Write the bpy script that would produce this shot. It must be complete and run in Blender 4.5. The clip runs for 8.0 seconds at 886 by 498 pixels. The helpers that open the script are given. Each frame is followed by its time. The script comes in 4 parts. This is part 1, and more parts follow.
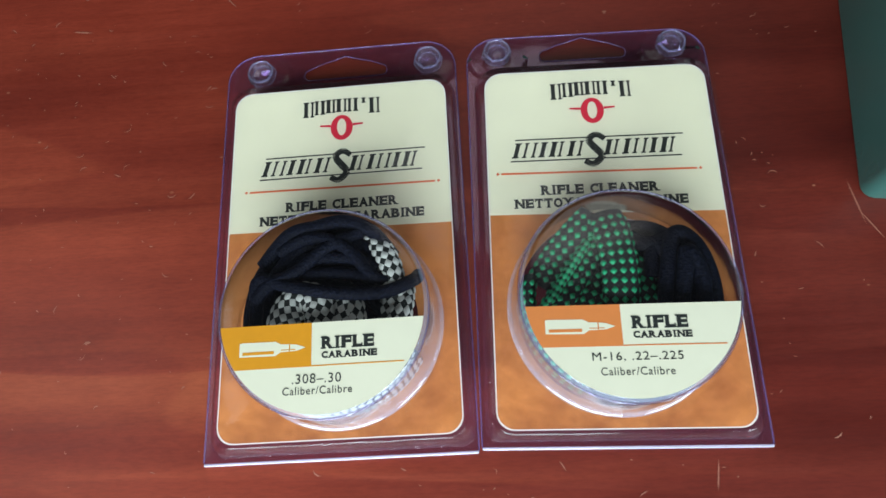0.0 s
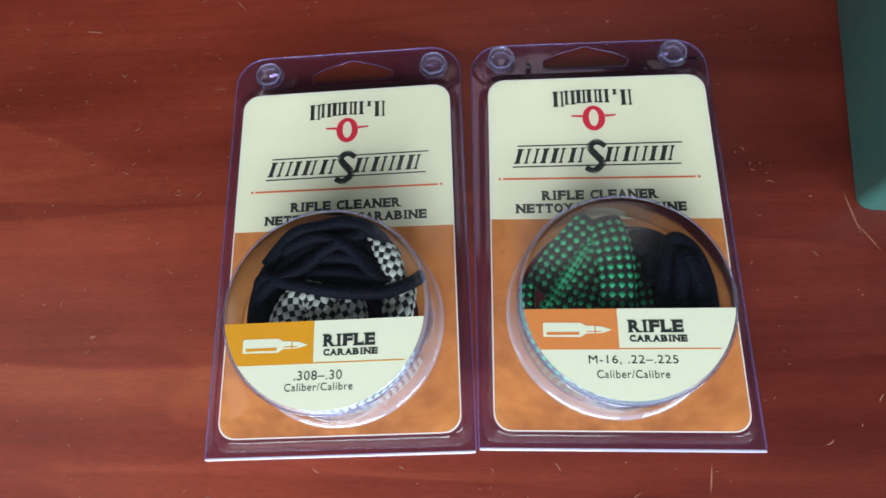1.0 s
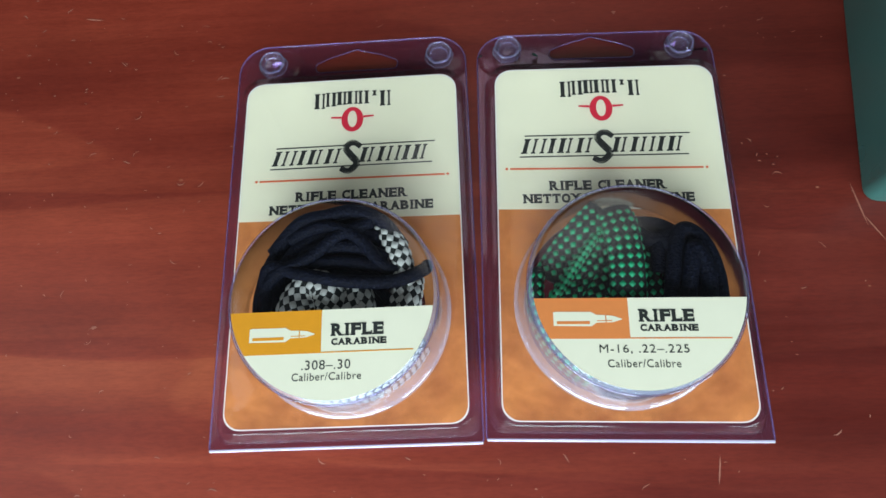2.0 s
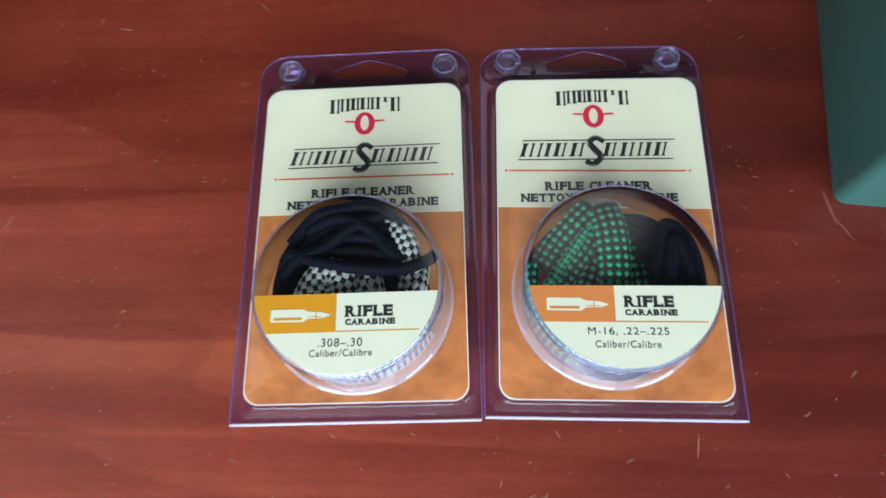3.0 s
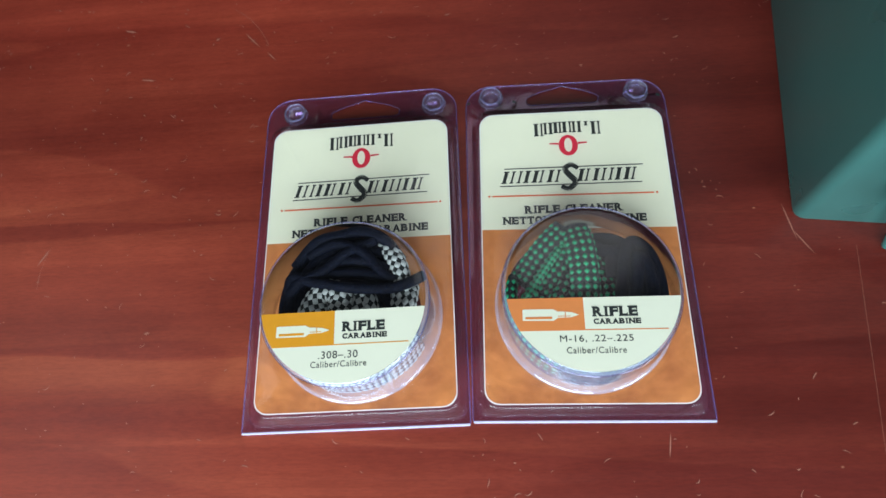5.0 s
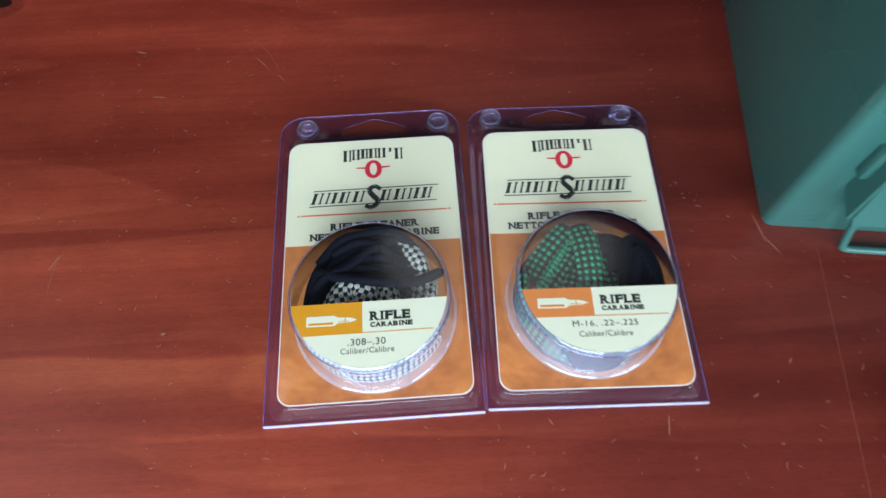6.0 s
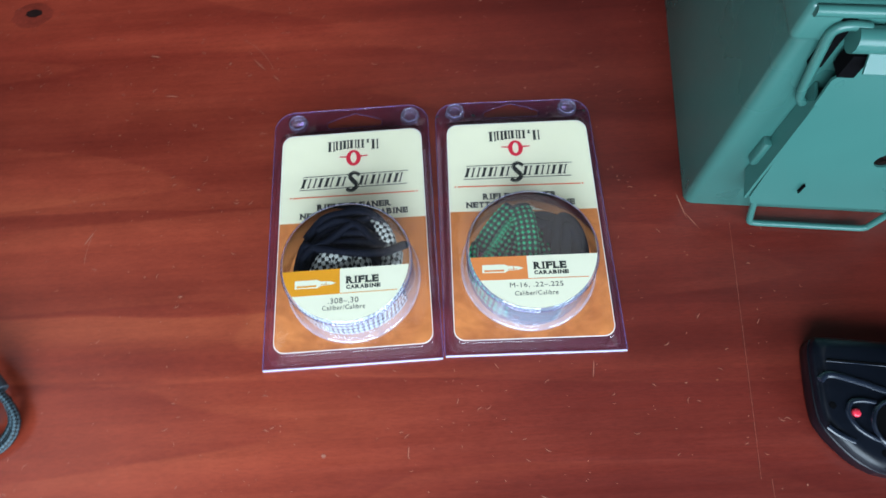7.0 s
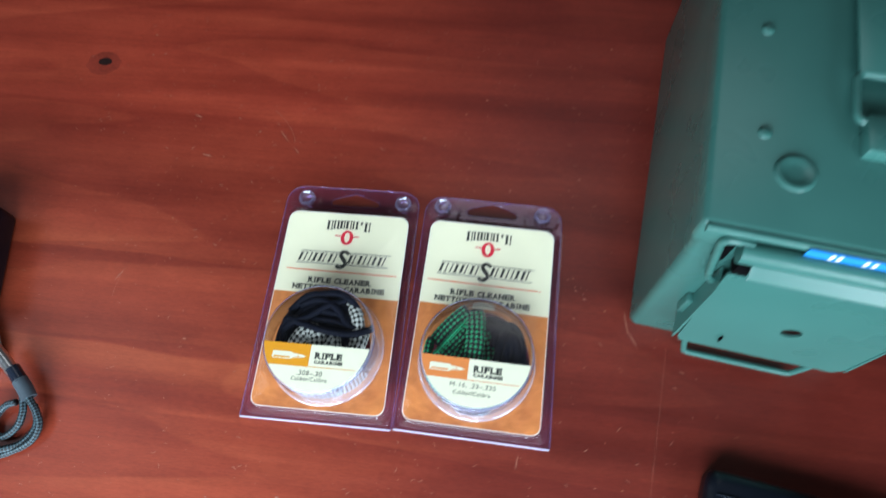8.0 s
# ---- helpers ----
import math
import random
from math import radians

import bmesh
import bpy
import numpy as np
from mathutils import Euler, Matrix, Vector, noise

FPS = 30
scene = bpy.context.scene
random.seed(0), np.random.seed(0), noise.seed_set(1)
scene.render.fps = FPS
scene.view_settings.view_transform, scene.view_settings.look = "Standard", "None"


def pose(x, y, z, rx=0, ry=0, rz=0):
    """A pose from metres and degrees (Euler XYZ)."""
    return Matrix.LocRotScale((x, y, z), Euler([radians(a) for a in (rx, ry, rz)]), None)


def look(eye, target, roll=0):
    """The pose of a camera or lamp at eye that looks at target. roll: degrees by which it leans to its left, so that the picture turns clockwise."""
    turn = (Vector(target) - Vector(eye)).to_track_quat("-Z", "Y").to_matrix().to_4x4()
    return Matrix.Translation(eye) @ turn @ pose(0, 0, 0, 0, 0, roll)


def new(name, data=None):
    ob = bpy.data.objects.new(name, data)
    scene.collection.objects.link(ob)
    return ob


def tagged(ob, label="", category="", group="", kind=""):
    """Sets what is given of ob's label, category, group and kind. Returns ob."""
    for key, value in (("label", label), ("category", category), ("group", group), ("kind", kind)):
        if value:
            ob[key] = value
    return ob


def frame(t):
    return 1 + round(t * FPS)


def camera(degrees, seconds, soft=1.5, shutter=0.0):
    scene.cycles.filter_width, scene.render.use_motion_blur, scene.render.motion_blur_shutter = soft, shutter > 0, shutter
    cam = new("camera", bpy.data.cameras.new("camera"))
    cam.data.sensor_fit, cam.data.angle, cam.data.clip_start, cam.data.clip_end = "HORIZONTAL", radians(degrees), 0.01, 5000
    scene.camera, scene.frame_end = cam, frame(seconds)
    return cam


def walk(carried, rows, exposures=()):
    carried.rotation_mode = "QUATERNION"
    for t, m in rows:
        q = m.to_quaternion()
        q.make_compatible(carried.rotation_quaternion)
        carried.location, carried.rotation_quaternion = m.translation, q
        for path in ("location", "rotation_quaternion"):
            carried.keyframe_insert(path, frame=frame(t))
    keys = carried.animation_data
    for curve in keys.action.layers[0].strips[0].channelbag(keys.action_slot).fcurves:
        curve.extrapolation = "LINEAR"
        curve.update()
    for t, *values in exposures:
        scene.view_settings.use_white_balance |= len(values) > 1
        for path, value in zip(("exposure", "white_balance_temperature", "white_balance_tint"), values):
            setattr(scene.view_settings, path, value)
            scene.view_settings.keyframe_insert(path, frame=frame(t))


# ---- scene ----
cam = camera(71.434, 8.0, soft=1.5, shutter=0.5)
PATH = [
    (0, 0.00474, 0.00331, 0.26543, 17.527, 4.330, -1.674),
    (0.5, 0.01140, 0.00173, 0.26999, 17.735, 4.620, -1.057),
    (1, 0.00502, 0.00105, 0.26948, 18.022, 4.117, -0.557),
    (1.5, -0.00389, -0.00072, 0.26649, 17.837, 3.748, -0.409),
    (2.8, 0.00356, -0.00806, 0.27016, 18.481, 3.111, -1.007),
    (3, -0.00229, -0.01758, 0.28668, 19.068, 3.158, 0.080),
    (3.5, -0.00310, -0.04445, 0.30310, 23.422, 2.599, -1.878),
    (4, -0.00922, -0.06150, 0.32044, 26.706, 1.464, -2.855),
    (4.2, -0.00487, -0.06450, 0.32344, 27.022, 2.673, -3.402),
    (5.3, 0.01625, -0.02320, 0.30934, 20.376, 5.324, 0.149),
    (5.5, 0.00387, -0.03436, 0.31452, 22.065, 4.782, 0.333),
    (6, -0.02204, -0.06422, 0.32486, 26.269, 0.647, -2.724),
    (6.5, -0.01631, -0.09949, 0.36949, 27.674, 0.857, -5.280),
    (7, 0.00696, -0.09534, 0.38559, 23.976, 1.808, -2.625),
    (7.5, 0.04959, -0.06655, 0.40958, 21.909, 5.132, 3.654),
    (8, 0.06518, -0.04909, 0.46885, 23.295, 2.553, 6.732),
]
walk(cam, [(t, pose(x, y, z, a, b, c)) for t, x, y, z, a, b, c in PATH],
     [(0.0, 0.0, 6500, 10), (1.5, 0.0, 6450, 10), (3.0, 0.04, 6200, 10), (6.0, 0.04, 6100, 10), (6.9, 0.18, 5950, 10), (7.5, 0.20, 5950, 10), (8.0, 0.34, 6150, 10)])

# ---- light ----
world = bpy.data.worlds.new("sky")
scene.world = world
world.use_nodes = True
wn = world.node_tree.nodes
sky = wn.new("ShaderNodeTexSky")
sky.sky_type, sky.sun_disc = "NISHITA", False
sky.sun_elevation, sky.sun_rotation = radians(40), radians(120)
world.node_tree.links.new(sky.outputs[0], wn["Background"].inputs[0])
wn["Background"].inputs[1].default_value = 0.1


def window_lamp(name, where, target, sx, sy, watts, colour):
    data = bpy.data.lights.new(name, "AREA")
    data.shape, data.size, data.size_y, data.energy, data.color = "RECTANGLE", sx, sy, watts, colour
    ob = new(name, data)
    ob.matrix_world = look(where, target)
    return ob


window_lamp("window_light", (-0.26, -0.87, 0.47), (-0.26, 0.0, 0.10), 0.96, 0.70, 26.0, (0.80, 0.93, 1.0))
window_lamp("second_window_light", (0.84, -0.87, 0.47), (0.30, 0.1, 0.10), 0.66, 0.70, 12.5, (0.80, 0.93, 1.0))
# unseen side light, added for a sheen on the left of the table
window_lamp("side_sheen_light", (-1.12, 0.10, 1.30), (-0.25, 0.0, 0.0), 0.7, 0.50, 1.5, (0.86, 0.95, 1.0))


# ---- materials ----
def shader(name, colour=(0.5, 0.5, 0.5), rough=0.5, metal=0.0, spec=0.5):
    m = bpy.data.materials.new(name)
    m.use_nodes = True
    b = m.node_tree.nodes["Principled BSDF"]
    b.inputs["Base Color"].default_value = (*colour, 1)
    b.inputs["Roughness"].default_value = rough
    b.inputs["Metallic"].default_value = metal
    b.inputs["Specular IOR Level"].default_value = spec
    return m, m.node_tree.nodes, m.node_tree.links, b


def mapped(n, l, scale, rot=(0, 0, 0)):
    tc, mp = n.new("ShaderNodeTexCoord"), n.new("ShaderNodeMapping")
    mp.inputs["Scale"].default_value = scale
    mp.inputs["Rotation"].default_value = rot
    l.new(tc.outputs["Object"], mp.inputs[0])
    return mp.outputs[0]


def noise_tex(n, l, vec, scale, detail=4.0, rough=0.55, dist=0.0):
    t = n.new("ShaderNodeTexNoise")
    t.inputs["Scale"].default_value, t.inputs["Detail"].default_value = scale, detail
    t.inputs["Roughness"].default_value, t.inputs["Distortion"].default_value = rough, dist
    l.new(vec, t.inputs["Vector"])
    return t.outputs["Fac"]


def ramp(n, l, fac, stops):
    r = n.new("ShaderNodeValToRGB")
    e = r.color_ramp.elements
    while len(e) < len(stops):
        e.new(0.5)
    for k, (p, col) in zip(e, stops):
        k.position, k.color = p, (*col, 1) if len(col) == 3 else col
    l.new(fac, r.inputs[0])
    return r.outputs[0]


def mixed(n, l, kind, fac, a, b):
    m = n.new("ShaderNodeMix")
    m.data_type, m.blend_type = "RGBA", kind
    for sock, v in ((m.inputs[0], fac), (m.inputs[6], a), (m.inputs[7], b)):
        if hasattr(v, "links"):
            l.new(v, sock)
        else:
            sock.default_value = v if not isinstance(v, tuple) else (*v, 1)
    return m.outputs[2]


def bumped(n, l, b, height, strength, dist):
    bp = n.new("ShaderNodeBump")
    bp.inputs["Strength"].default_value, bp.inputs["Distance"].default_value = strength, dist
    l.new(height, bp.inputs["Height"])
    l.new(bp.outputs[0], b.inputs["Normal"])


def plain(name, colour, rough=0.5, metal=0.0, vary=0.12, scale=300.0, spec=0.5, bump=0.0):
    m, n, l, b = shader(name, colour, rough, metal, spec)
    v = mapped(n, l, (1, 1, 1))
    f = noise_tex(n, l, v, scale)
    big = noise_tex(n, l, v, scale / 9)
    f2 = mixed(n, l, "MIX", 0.5, f, big)
    lo = tuple(c * (1 - vary) for c in colour)
    hi = tuple(min(1, c * (1 + vary)) for c in colour)
    l.new(ramp(n, l, f2, ((0.3, lo), (0.7, hi))), b.inputs["Base Color"])
    if bump:
        bumped(n, l, b, f, bump, 0.0004)
    return m


def wood_material():
    m, n, l, b = shader("stained_pine", rough=0.36, spec=0.5)
    long = mapped(n, l, (1.3, 15, 1), (0, 0, radians(2)))
    fine = mapped(n, l, (9, 260, 1), (0, 0, radians(2)))
    wide = mapped(n, l, (0.9, 7.5, 1), (0, 0, radians(3)))
    g1 = noise_tex(n, l, long, 2.2, 5, 0.6, 0.5)
    g2 = noise_tex(n, l, fine, 1.0, 4, 0.6)
    g3 = noise_tex(n, l, wide, 1.7, 3, 0.5, 0.3)
    c1 = ramp(n, l, g1, ((0.28, (0.172, 0.0212, 0.0124)), (0.50, (0.202, 0.0260, 0.0150)), (0.74, (0.232, 0.0335, 0.0188))))
    c2 = ramp(n, l, g3, ((0.34, (0.70, 0.62, 0.62)), (0.66, (1.16, 1.28, 1.22))))
    c = mixed(n, l, "MULTIPLY", 1.0, c1, c2)
    c3 = ramp(n, l, g2, ((0.30, (0.91, 0.89, 0.89)), (0.64, (1.04, 1.05, 1.05))))
    c = mixed(n, l, "MULTIPLY", 1.0, c, c3)
    wv = n.new("ShaderNodeTexWave")
    wv.bands_direction, wv.wave_profile = "Y", "SAW"
    wv.inputs["Scale"].default_value, wv.inputs["Distortion"].default_value = 2.4, 5.0
    wv.inputs["Detail"].default_value, wv.inputs["Detail Scale"].default_value = 2.0, 0.6
    l.new(mapped(n, l, (0.55, 2.4, 1), (0, 0, radians(-2))), wv.inputs["Vector"])
    c = mixed(n, l, "MULTIPLY", 1.0, c, ramp(n, l, wv.outputs["Fac"], ((0.0, (0.91, 0.89, 0.89)), (0.8, (1.07, 1.11, 1.09)), (1.0, (0.92, 0.90, 0.90)))))
    # growth rings cut at a flat angle: each band has one soft and one crisp side
    field = noise_tex(n, l, mapped(n, l, (1.1, 7.0, 1), (0, 0, radians(4))), 1.3, 2, 0.4, 0.2)
    times, fract = n.new("ShaderNodeMath"), n.new("ShaderNodeMath")
    times.operation, fract.operation = "MULTIPLY", "FRACT"
    times.inputs[1].default_value = 8.0
    l.new(field, times.inputs[0])
    l.new(times.outputs[0], fract.inputs[0])
    c = mixed(n, l, "MULTIPLY", 1.0, c, ramp(n, l, fract.outputs[0], ((0.0, (0.90, 0.87, 0.88)), (0.05, (1.06, 1.15, 1.10)), (0.35, (1.04, 1.07, 1.05)), (0.97, (0.91, 0.88, 0.89)))))
    cloud = noise_tex(n, l, mapped(n, l, (1, 1.6, 1)), 34, 4, 0.65)
    c = mixed(n, l, "MULTIPLY", 1.0, c, ramp(n, l, cloud, ((0.32, (0.92, 0.90, 0.90)), (0.68, (1.07, 1.09, 1.09)))))
    pores = noise_tex(n, l, mapped(n, l, (160, 900, 1), (0, 0, radians(2))), 1.0, 3, 0.7)
    c = mixed(n, l, "MULTIPLY", 1.0, c, ramp(n, l, pores, ((0.34, (0.86, 0.83, 0.83)), (0.60, (1.05, 1.06, 1.06)))))
    # a wedge of paler sapwood with a crisp upper side, and darker heartwood above it
    tc, xyz = n.new("ShaderNodeTexCoord"), n.new("ShaderNodeSeparateXYZ")
    l.new(tc.outputs["Object"], xyz.inputs[0])
    waver = noise_tex(n, l, mapped(n, l, (7, 26, 1)), 1.0, 3, 0.5)

    def span(value, a0, a1):
        r = n.new("ShaderNodeMapRange")
        r.interpolation_type = "SMOOTHSTEP"
        r.inputs["From Min"].default_value, r.inputs["From Max"].default_value = a0, a1
        l.new(value, r.inputs["Value"])
        return r.outputs[0]

    def maths(kind, a, v):
        r = n.new("ShaderNodeMath")
        r.operation = kind
        for sock, k in zip(r.inputs, (a, v)):
            if hasattr(k, "links"):
                l.new(k, sock)
            else:
                sock.default_value = k
        return r.outputs[0]

    yy = maths("ADD", xyz.outputs["Y"], maths("MULTIPLY", maths("SUBTRACT", waver, 0.5), 0.016))
    yy = maths("ADD", yy, maths("MULTIPLY", xyz.outputs["X"], 0.03))
    wedge = maths("MULTIPLY", span(yy, -0.0862, -0.0876), span(yy, -0.116, -0.098))
    wedge = maths("MULTIPLY", wedge, span(xyz.outputs["X"], 0.16, -0.10))
    c = mixed(n, l, "MIX", wedge, c, mixed(n, l, "MULTIPLY", 1.0, c, (1.24, 1.55, 1.38)))
    # further growth rings, each soft on one side and crisp on the other: crisp edge, far edge, strength, tone
    for edge, away, far, amount, tone in ((-0.0862, 0.0015, -0.045, 0.55, (0.76, 0.70, 0.72)), (-0.0085, 0.0015, 0.018, 0.80, (1.16, 1.28, 1.20)),
                                          (-0.0070, -0.0015, -0.036, 0.50, (0.80, 0.74, 0.76)), (-0.1300, 0.0012, -0.119, 0.70, (1.15, 1.26, 1.20)),
                                          (-0.1300, -0.0012, -0.146, 0.45, (0.84, 0.78, 0.80)), (0.0420, 0.0015, 0.064, 0.55, (1.12, 1.18, 1.14))):
        ring_mask = maths("MULTIPLY", span(yy, edge, edge + away), span(yy, far, edge + away))
        c = mixed(n, l, "MIX", maths("MULTIPLY", ring_mask, amount), c, mixed(n, l, "MULTIPLY", 1.0, c, tone))
    # far side lightened in the wood colour, for the brighter light there
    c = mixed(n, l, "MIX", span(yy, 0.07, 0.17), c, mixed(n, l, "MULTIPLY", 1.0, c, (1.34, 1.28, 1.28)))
    # pale orange to dark red boards, plus the table's left-to-right light painted in
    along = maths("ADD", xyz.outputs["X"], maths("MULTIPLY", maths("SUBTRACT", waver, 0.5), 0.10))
    shaded_end = span(along, -0.15, 0.14)
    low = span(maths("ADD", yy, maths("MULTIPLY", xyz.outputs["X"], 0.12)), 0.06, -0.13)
    c = mixed(n, l, "MIX", shaded_end, mixed(n, l, "MULTIPLY", 1.0, c, (1.26, 1.28, 1.18)), mixed(n, l, "MULTIPLY", 1.0, c, (0.71, 0.63, 0.71)))
    # near left end: paler orange wood, with brighter light painted in
    c = mixed(n, l, "MIX", maths("MULTIPLY", low, maths("SUBTRACT", 1.0, shaded_end)), c, mixed(n, l, "MULTIPLY", 1.0, c, (1.28, 1.50, 1.40)))
    # small pale chips in the varnish
    vo = n.new("ShaderNodeTexVoronoi")
    vo.inputs["Scale"].default_value = 42
    l.new(mapped(n, l, (1.0, 1.6, 1)), vo.inputs["Vector"])
    chips = ramp(n, l, vo.outputs["Distance"], ((0.036, (1, 1, 1)), (0.052, (0, 0, 0))))
    gate = ramp(n, l, noise_tex(n, l, mapped(n, l, (1, 1, 1)), 9, 2), ((0.52, (0, 0, 0)), (0.60, (1, 1, 1))))
    mask = mixed(n, l, "MULTIPLY", 1.0, chips, gate)
    c = mixed(n, l, "MIX", mask, c, (0.42, 0.17, 0.10))
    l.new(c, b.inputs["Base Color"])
    l.new(ramp(n, l, g2, ((0.3, (0.35, 0.35, 0.35)), (0.7, (0.41, 0.41, 0.41)))), b.inputs["Roughness"])
    bumped(n, l, b, g2, 0.03, 0.0003)
    return m


def clear_material(name, tint, gloss, haze, rough=0.05, haze_colour=(0.8, 0.8, 0.9)):
    m = bpy.data.materials.new(name)
    m.use_nodes = True
    n, l = m.node_tree.nodes, m.node_tree.links
    n.remove(n["Principled BSDF"])
    out = n["Material Output"]
    tr, gl, df = n.new("ShaderNodeBsdfTransparent"), n.new("ShaderNodeBsdfGlossy"), n.new("ShaderNodeBsdfDiffuse")
    tr.inputs[0].default_value = (*tint, 1)
    gl.inputs["Roughness"].default_value = rough
    df.inputs[0].default_value = (*haze_colour, 1)
    body = n.new("ShaderNodeMixShader")
    body.inputs[0].default_value = haze
    l.new(tr.outputs[0], body.inputs[1])
    l.new(df.outputs[0], body.inputs[2])
    fr, mul = n.new("ShaderNodeFresnel"), n.new("ShaderNodeMath")
    fr.inputs[0].default_value = 1.5
    mul.operation, mul.use_clamp = "MULTIPLY", True
    mul.inputs[1].default_value = gloss
    l.new(fr.outputs[0], mul.inputs[0])
    wob = n.new("ShaderNodeTexNoise")
    wob.inputs["Scale"].default_value = 60
    bp = n.new("ShaderNodeBump")
    bp.inputs["Strength"].default_value, bp.inputs["Distance"].default_value = 0.3 if haze > 0.2 else 0.12, 0.0008
    l.new(mapped(n, l, (1, 1, 1)), wob.inputs["Vector"])
    l.new(wob.outputs["Fac"], bp.inputs["Height"])
    l.new(bp.outputs[0], gl.inputs["Normal"])
    mix = n.new("ShaderNodeMixShader")
    l.new(mul.outputs[0], mix.inputs[0])
    l.new(body.outputs[0], mix.inputs[1])
    l.new(gl.outputs[0], mix.inputs[2])
    l.new(mix.outputs[0], out.inputs[0])
    return m


def orange_material(name, base):
    m, n, l, b = shader(name, base, 0.5)
    v = mapped(n, l, (1, 1, 1))
    big, small = noise_tex(n, l, v, 38, 4, 0.6), noise_tex(n, l, v, 160, 4, 0.6)
    dark = (base[0] * 0.66, base[1] * 0.56, base[2] * 0.6)
    c = ramp(n, l, big, ((0.34, dark), (0.62, base)))
    c = mixed(n, l, "MULTIPLY", 0.6, c, ramp(n, l, small, ((0.35, (0.75, 0.7, 0.6)), (0.65, (1, 1, 1)))))
    l.new(c, b.inputs["Base Color"])
    return m


def cord_material(name, colour, pale):
    m, n, l, b = shader(name, colour, 0.62, spec=0.08)
    uv = n.new("ShaderNodeUVMap")
    vo = n.new("ShaderNodeTexVoronoi")
    vo.inputs["Scale"].default_value = 1.0
    l.new(uv.outputs[0], vo.inputs["Vector"])
    l.new(ramp(n, l, vo.outputs["Distance"], ((0.05, pale), (0.45, colour))), b.inputs["Base Color"])
    bp = n.new("ShaderNodeBump")
    bp.invert = True
    bp.inputs["Strength"].default_value, bp.inputs["Distance"].default_value = 0.8, 0.0004
    l.new(vo.outputs["Distance"], bp.inputs["Height"])
    l.new(bp.outputs[0], b.inputs["Normal"])
    return m


def woven_material(name, dark, pale):
    """Two-tone diagonal weave along a cord, on the sweep's own coordinates."""
    m, n, l, b = shader(name, dark, 0.55, spec=0.3)
    uv, mp, ck = n.new("ShaderNodeUVMap"), n.new("ShaderNodeMapping"), n.new("ShaderNodeTexChecker")
    mp.inputs["Rotation"].default_value = (0, 0, radians(45))
    ck.inputs["Scale"].default_value = 1.0
    l.new(uv.outputs[0], mp.inputs[0])
    l.new(mp.outputs[0], ck.inputs["Vector"])
    wear = ramp(n, l, noise_tex(n, l, uv.outputs[0], 1.4, 3), ((0.35, tuple(k * 0.35 for k in pale)), (0.6, pale)))
    l.new(mixed(n, l, "MIX", ck.outputs["Fac"], dark, wear), b.inputs["Base Color"])
    bumped(n, l, b, ck.outputs["Fac"], 0.5, 0.0004)
    return m


def paint_material():
    m, n, l, b = shader("green_paint", rough=0.40)
    v = mapped(n, l, (1, 1, 1))
    f, g = noise_tex(n, l, v, 12, 3), noise_tex(n, l, v, 900, 3)
    l.new(ramp(n, l, f, ((0.3, (0.036, 0.122, 0.106)), (0.7, (0.043, 0.141, 0.122)))), b.inputs["Base Color"])
    l.new(ramp(n, l, f, ((0.3, (0.25, 0.25, 0.25)), (0.7, (0.33, 0.33, 0.33)))), b.inputs["Roughness"])
    bumped(n, l, b, g, 0.06, 0.0003)
    return m


WOOD = wood_material()
CREAM = plain("cream_card", (0.80, 0.79, 0.60), 0.45, vary=0.03, scale=90)
WHITE_EDGE = plain("white_board", (0.82, 0.80, 0.76), 0.6, vary=0.05)
ORANGE = orange_material("mottled_orange_print", (0.68, 0.268, 0.078))
AMBER = plain("amber_print", (0.72, 0.30, 0.012), 0.45, vary=0.04)
CORAL = plain("coral_print", (0.72, 0.23, 0.06), 0.45, vary=0.04)
INK = plain("black_ink", (0.018, 0.022, 0.020), 0.5, vary=0.1)
RED_INK = plain("red_ink", (0.62, 0.02, 0.05), 0.5, vary=0.06)
RULE_INK = plain("orange_red_ink", (0.74, 0.16, 0.06), 0.5, vary=0.06)
CLEAR = clear_material("clear_plastic", (0.98, 0.97, 0.99), 1.0, 0.003, 0.13)
DOME = clear_material("dome_plastic", (0.985, 0.98, 0.99), 2.0, 0.001, 0.14)
# violet tint, darkened to stand for the shade the pack throws beneath
TINTED = clear_material("violet_plastic_with_shade", (0.84, 0.71, 0.89), 1.3, 0.012, 0.06, (0.62, 0.50, 0.86))
RIM = clear_material("violet_edge_sheen", (0.70, 0.58, 0.98), 2.0, 0.11, 0.10, (0.66, 0.50, 0.95))
SNAP = clear_material("snap_plastic", (0.84, 0.80, 0.99), 3.0, 0.06, 0.06, (0.70, 0.68, 0.98))
# edge plastics whose diffuse haze paints in glints and highlights
SNAPEDGE = clear_material("violet_snap_glint", (0.82, 0.77, 1.0), 2.6, 0.13, 0.06, (0.74, 0.70, 1.0))
EDGE = clear_material("painted_edge_highlight", (0.88, 0.86, 0.98), 2.0, 0.55, 0.08, (0.90, 0.90, 0.96))
# clear wall; its reflections and scatter are painted as a pale diffuse haze
DOMEWALL = clear_material("hazed_dome_wall", (0.90, 0.90, 0.99), 2.4, 0.27, 0.12, (0.62, 0.70, 0.92))
NAVY = cord_material("navy_cord", (0.0020, 0.0030, 0.0075), (0.012, 0.016, 0.036))
BLACKCORD = woven_material("black_and_grey_woven_cord", (0.0025, 0.0045, 0.007), (0.085, 0.135, 0.16))
BRAID = plain("black_braid", (0.008, 0.011, 0.010), 0.7, vary=0.3, scale=2000, spec=0.3)
PALE_PICK = plain("white_braid", (0.50, 0.52, 0.48), 0.6, vary=0.12, scale=900, spec=0.3)
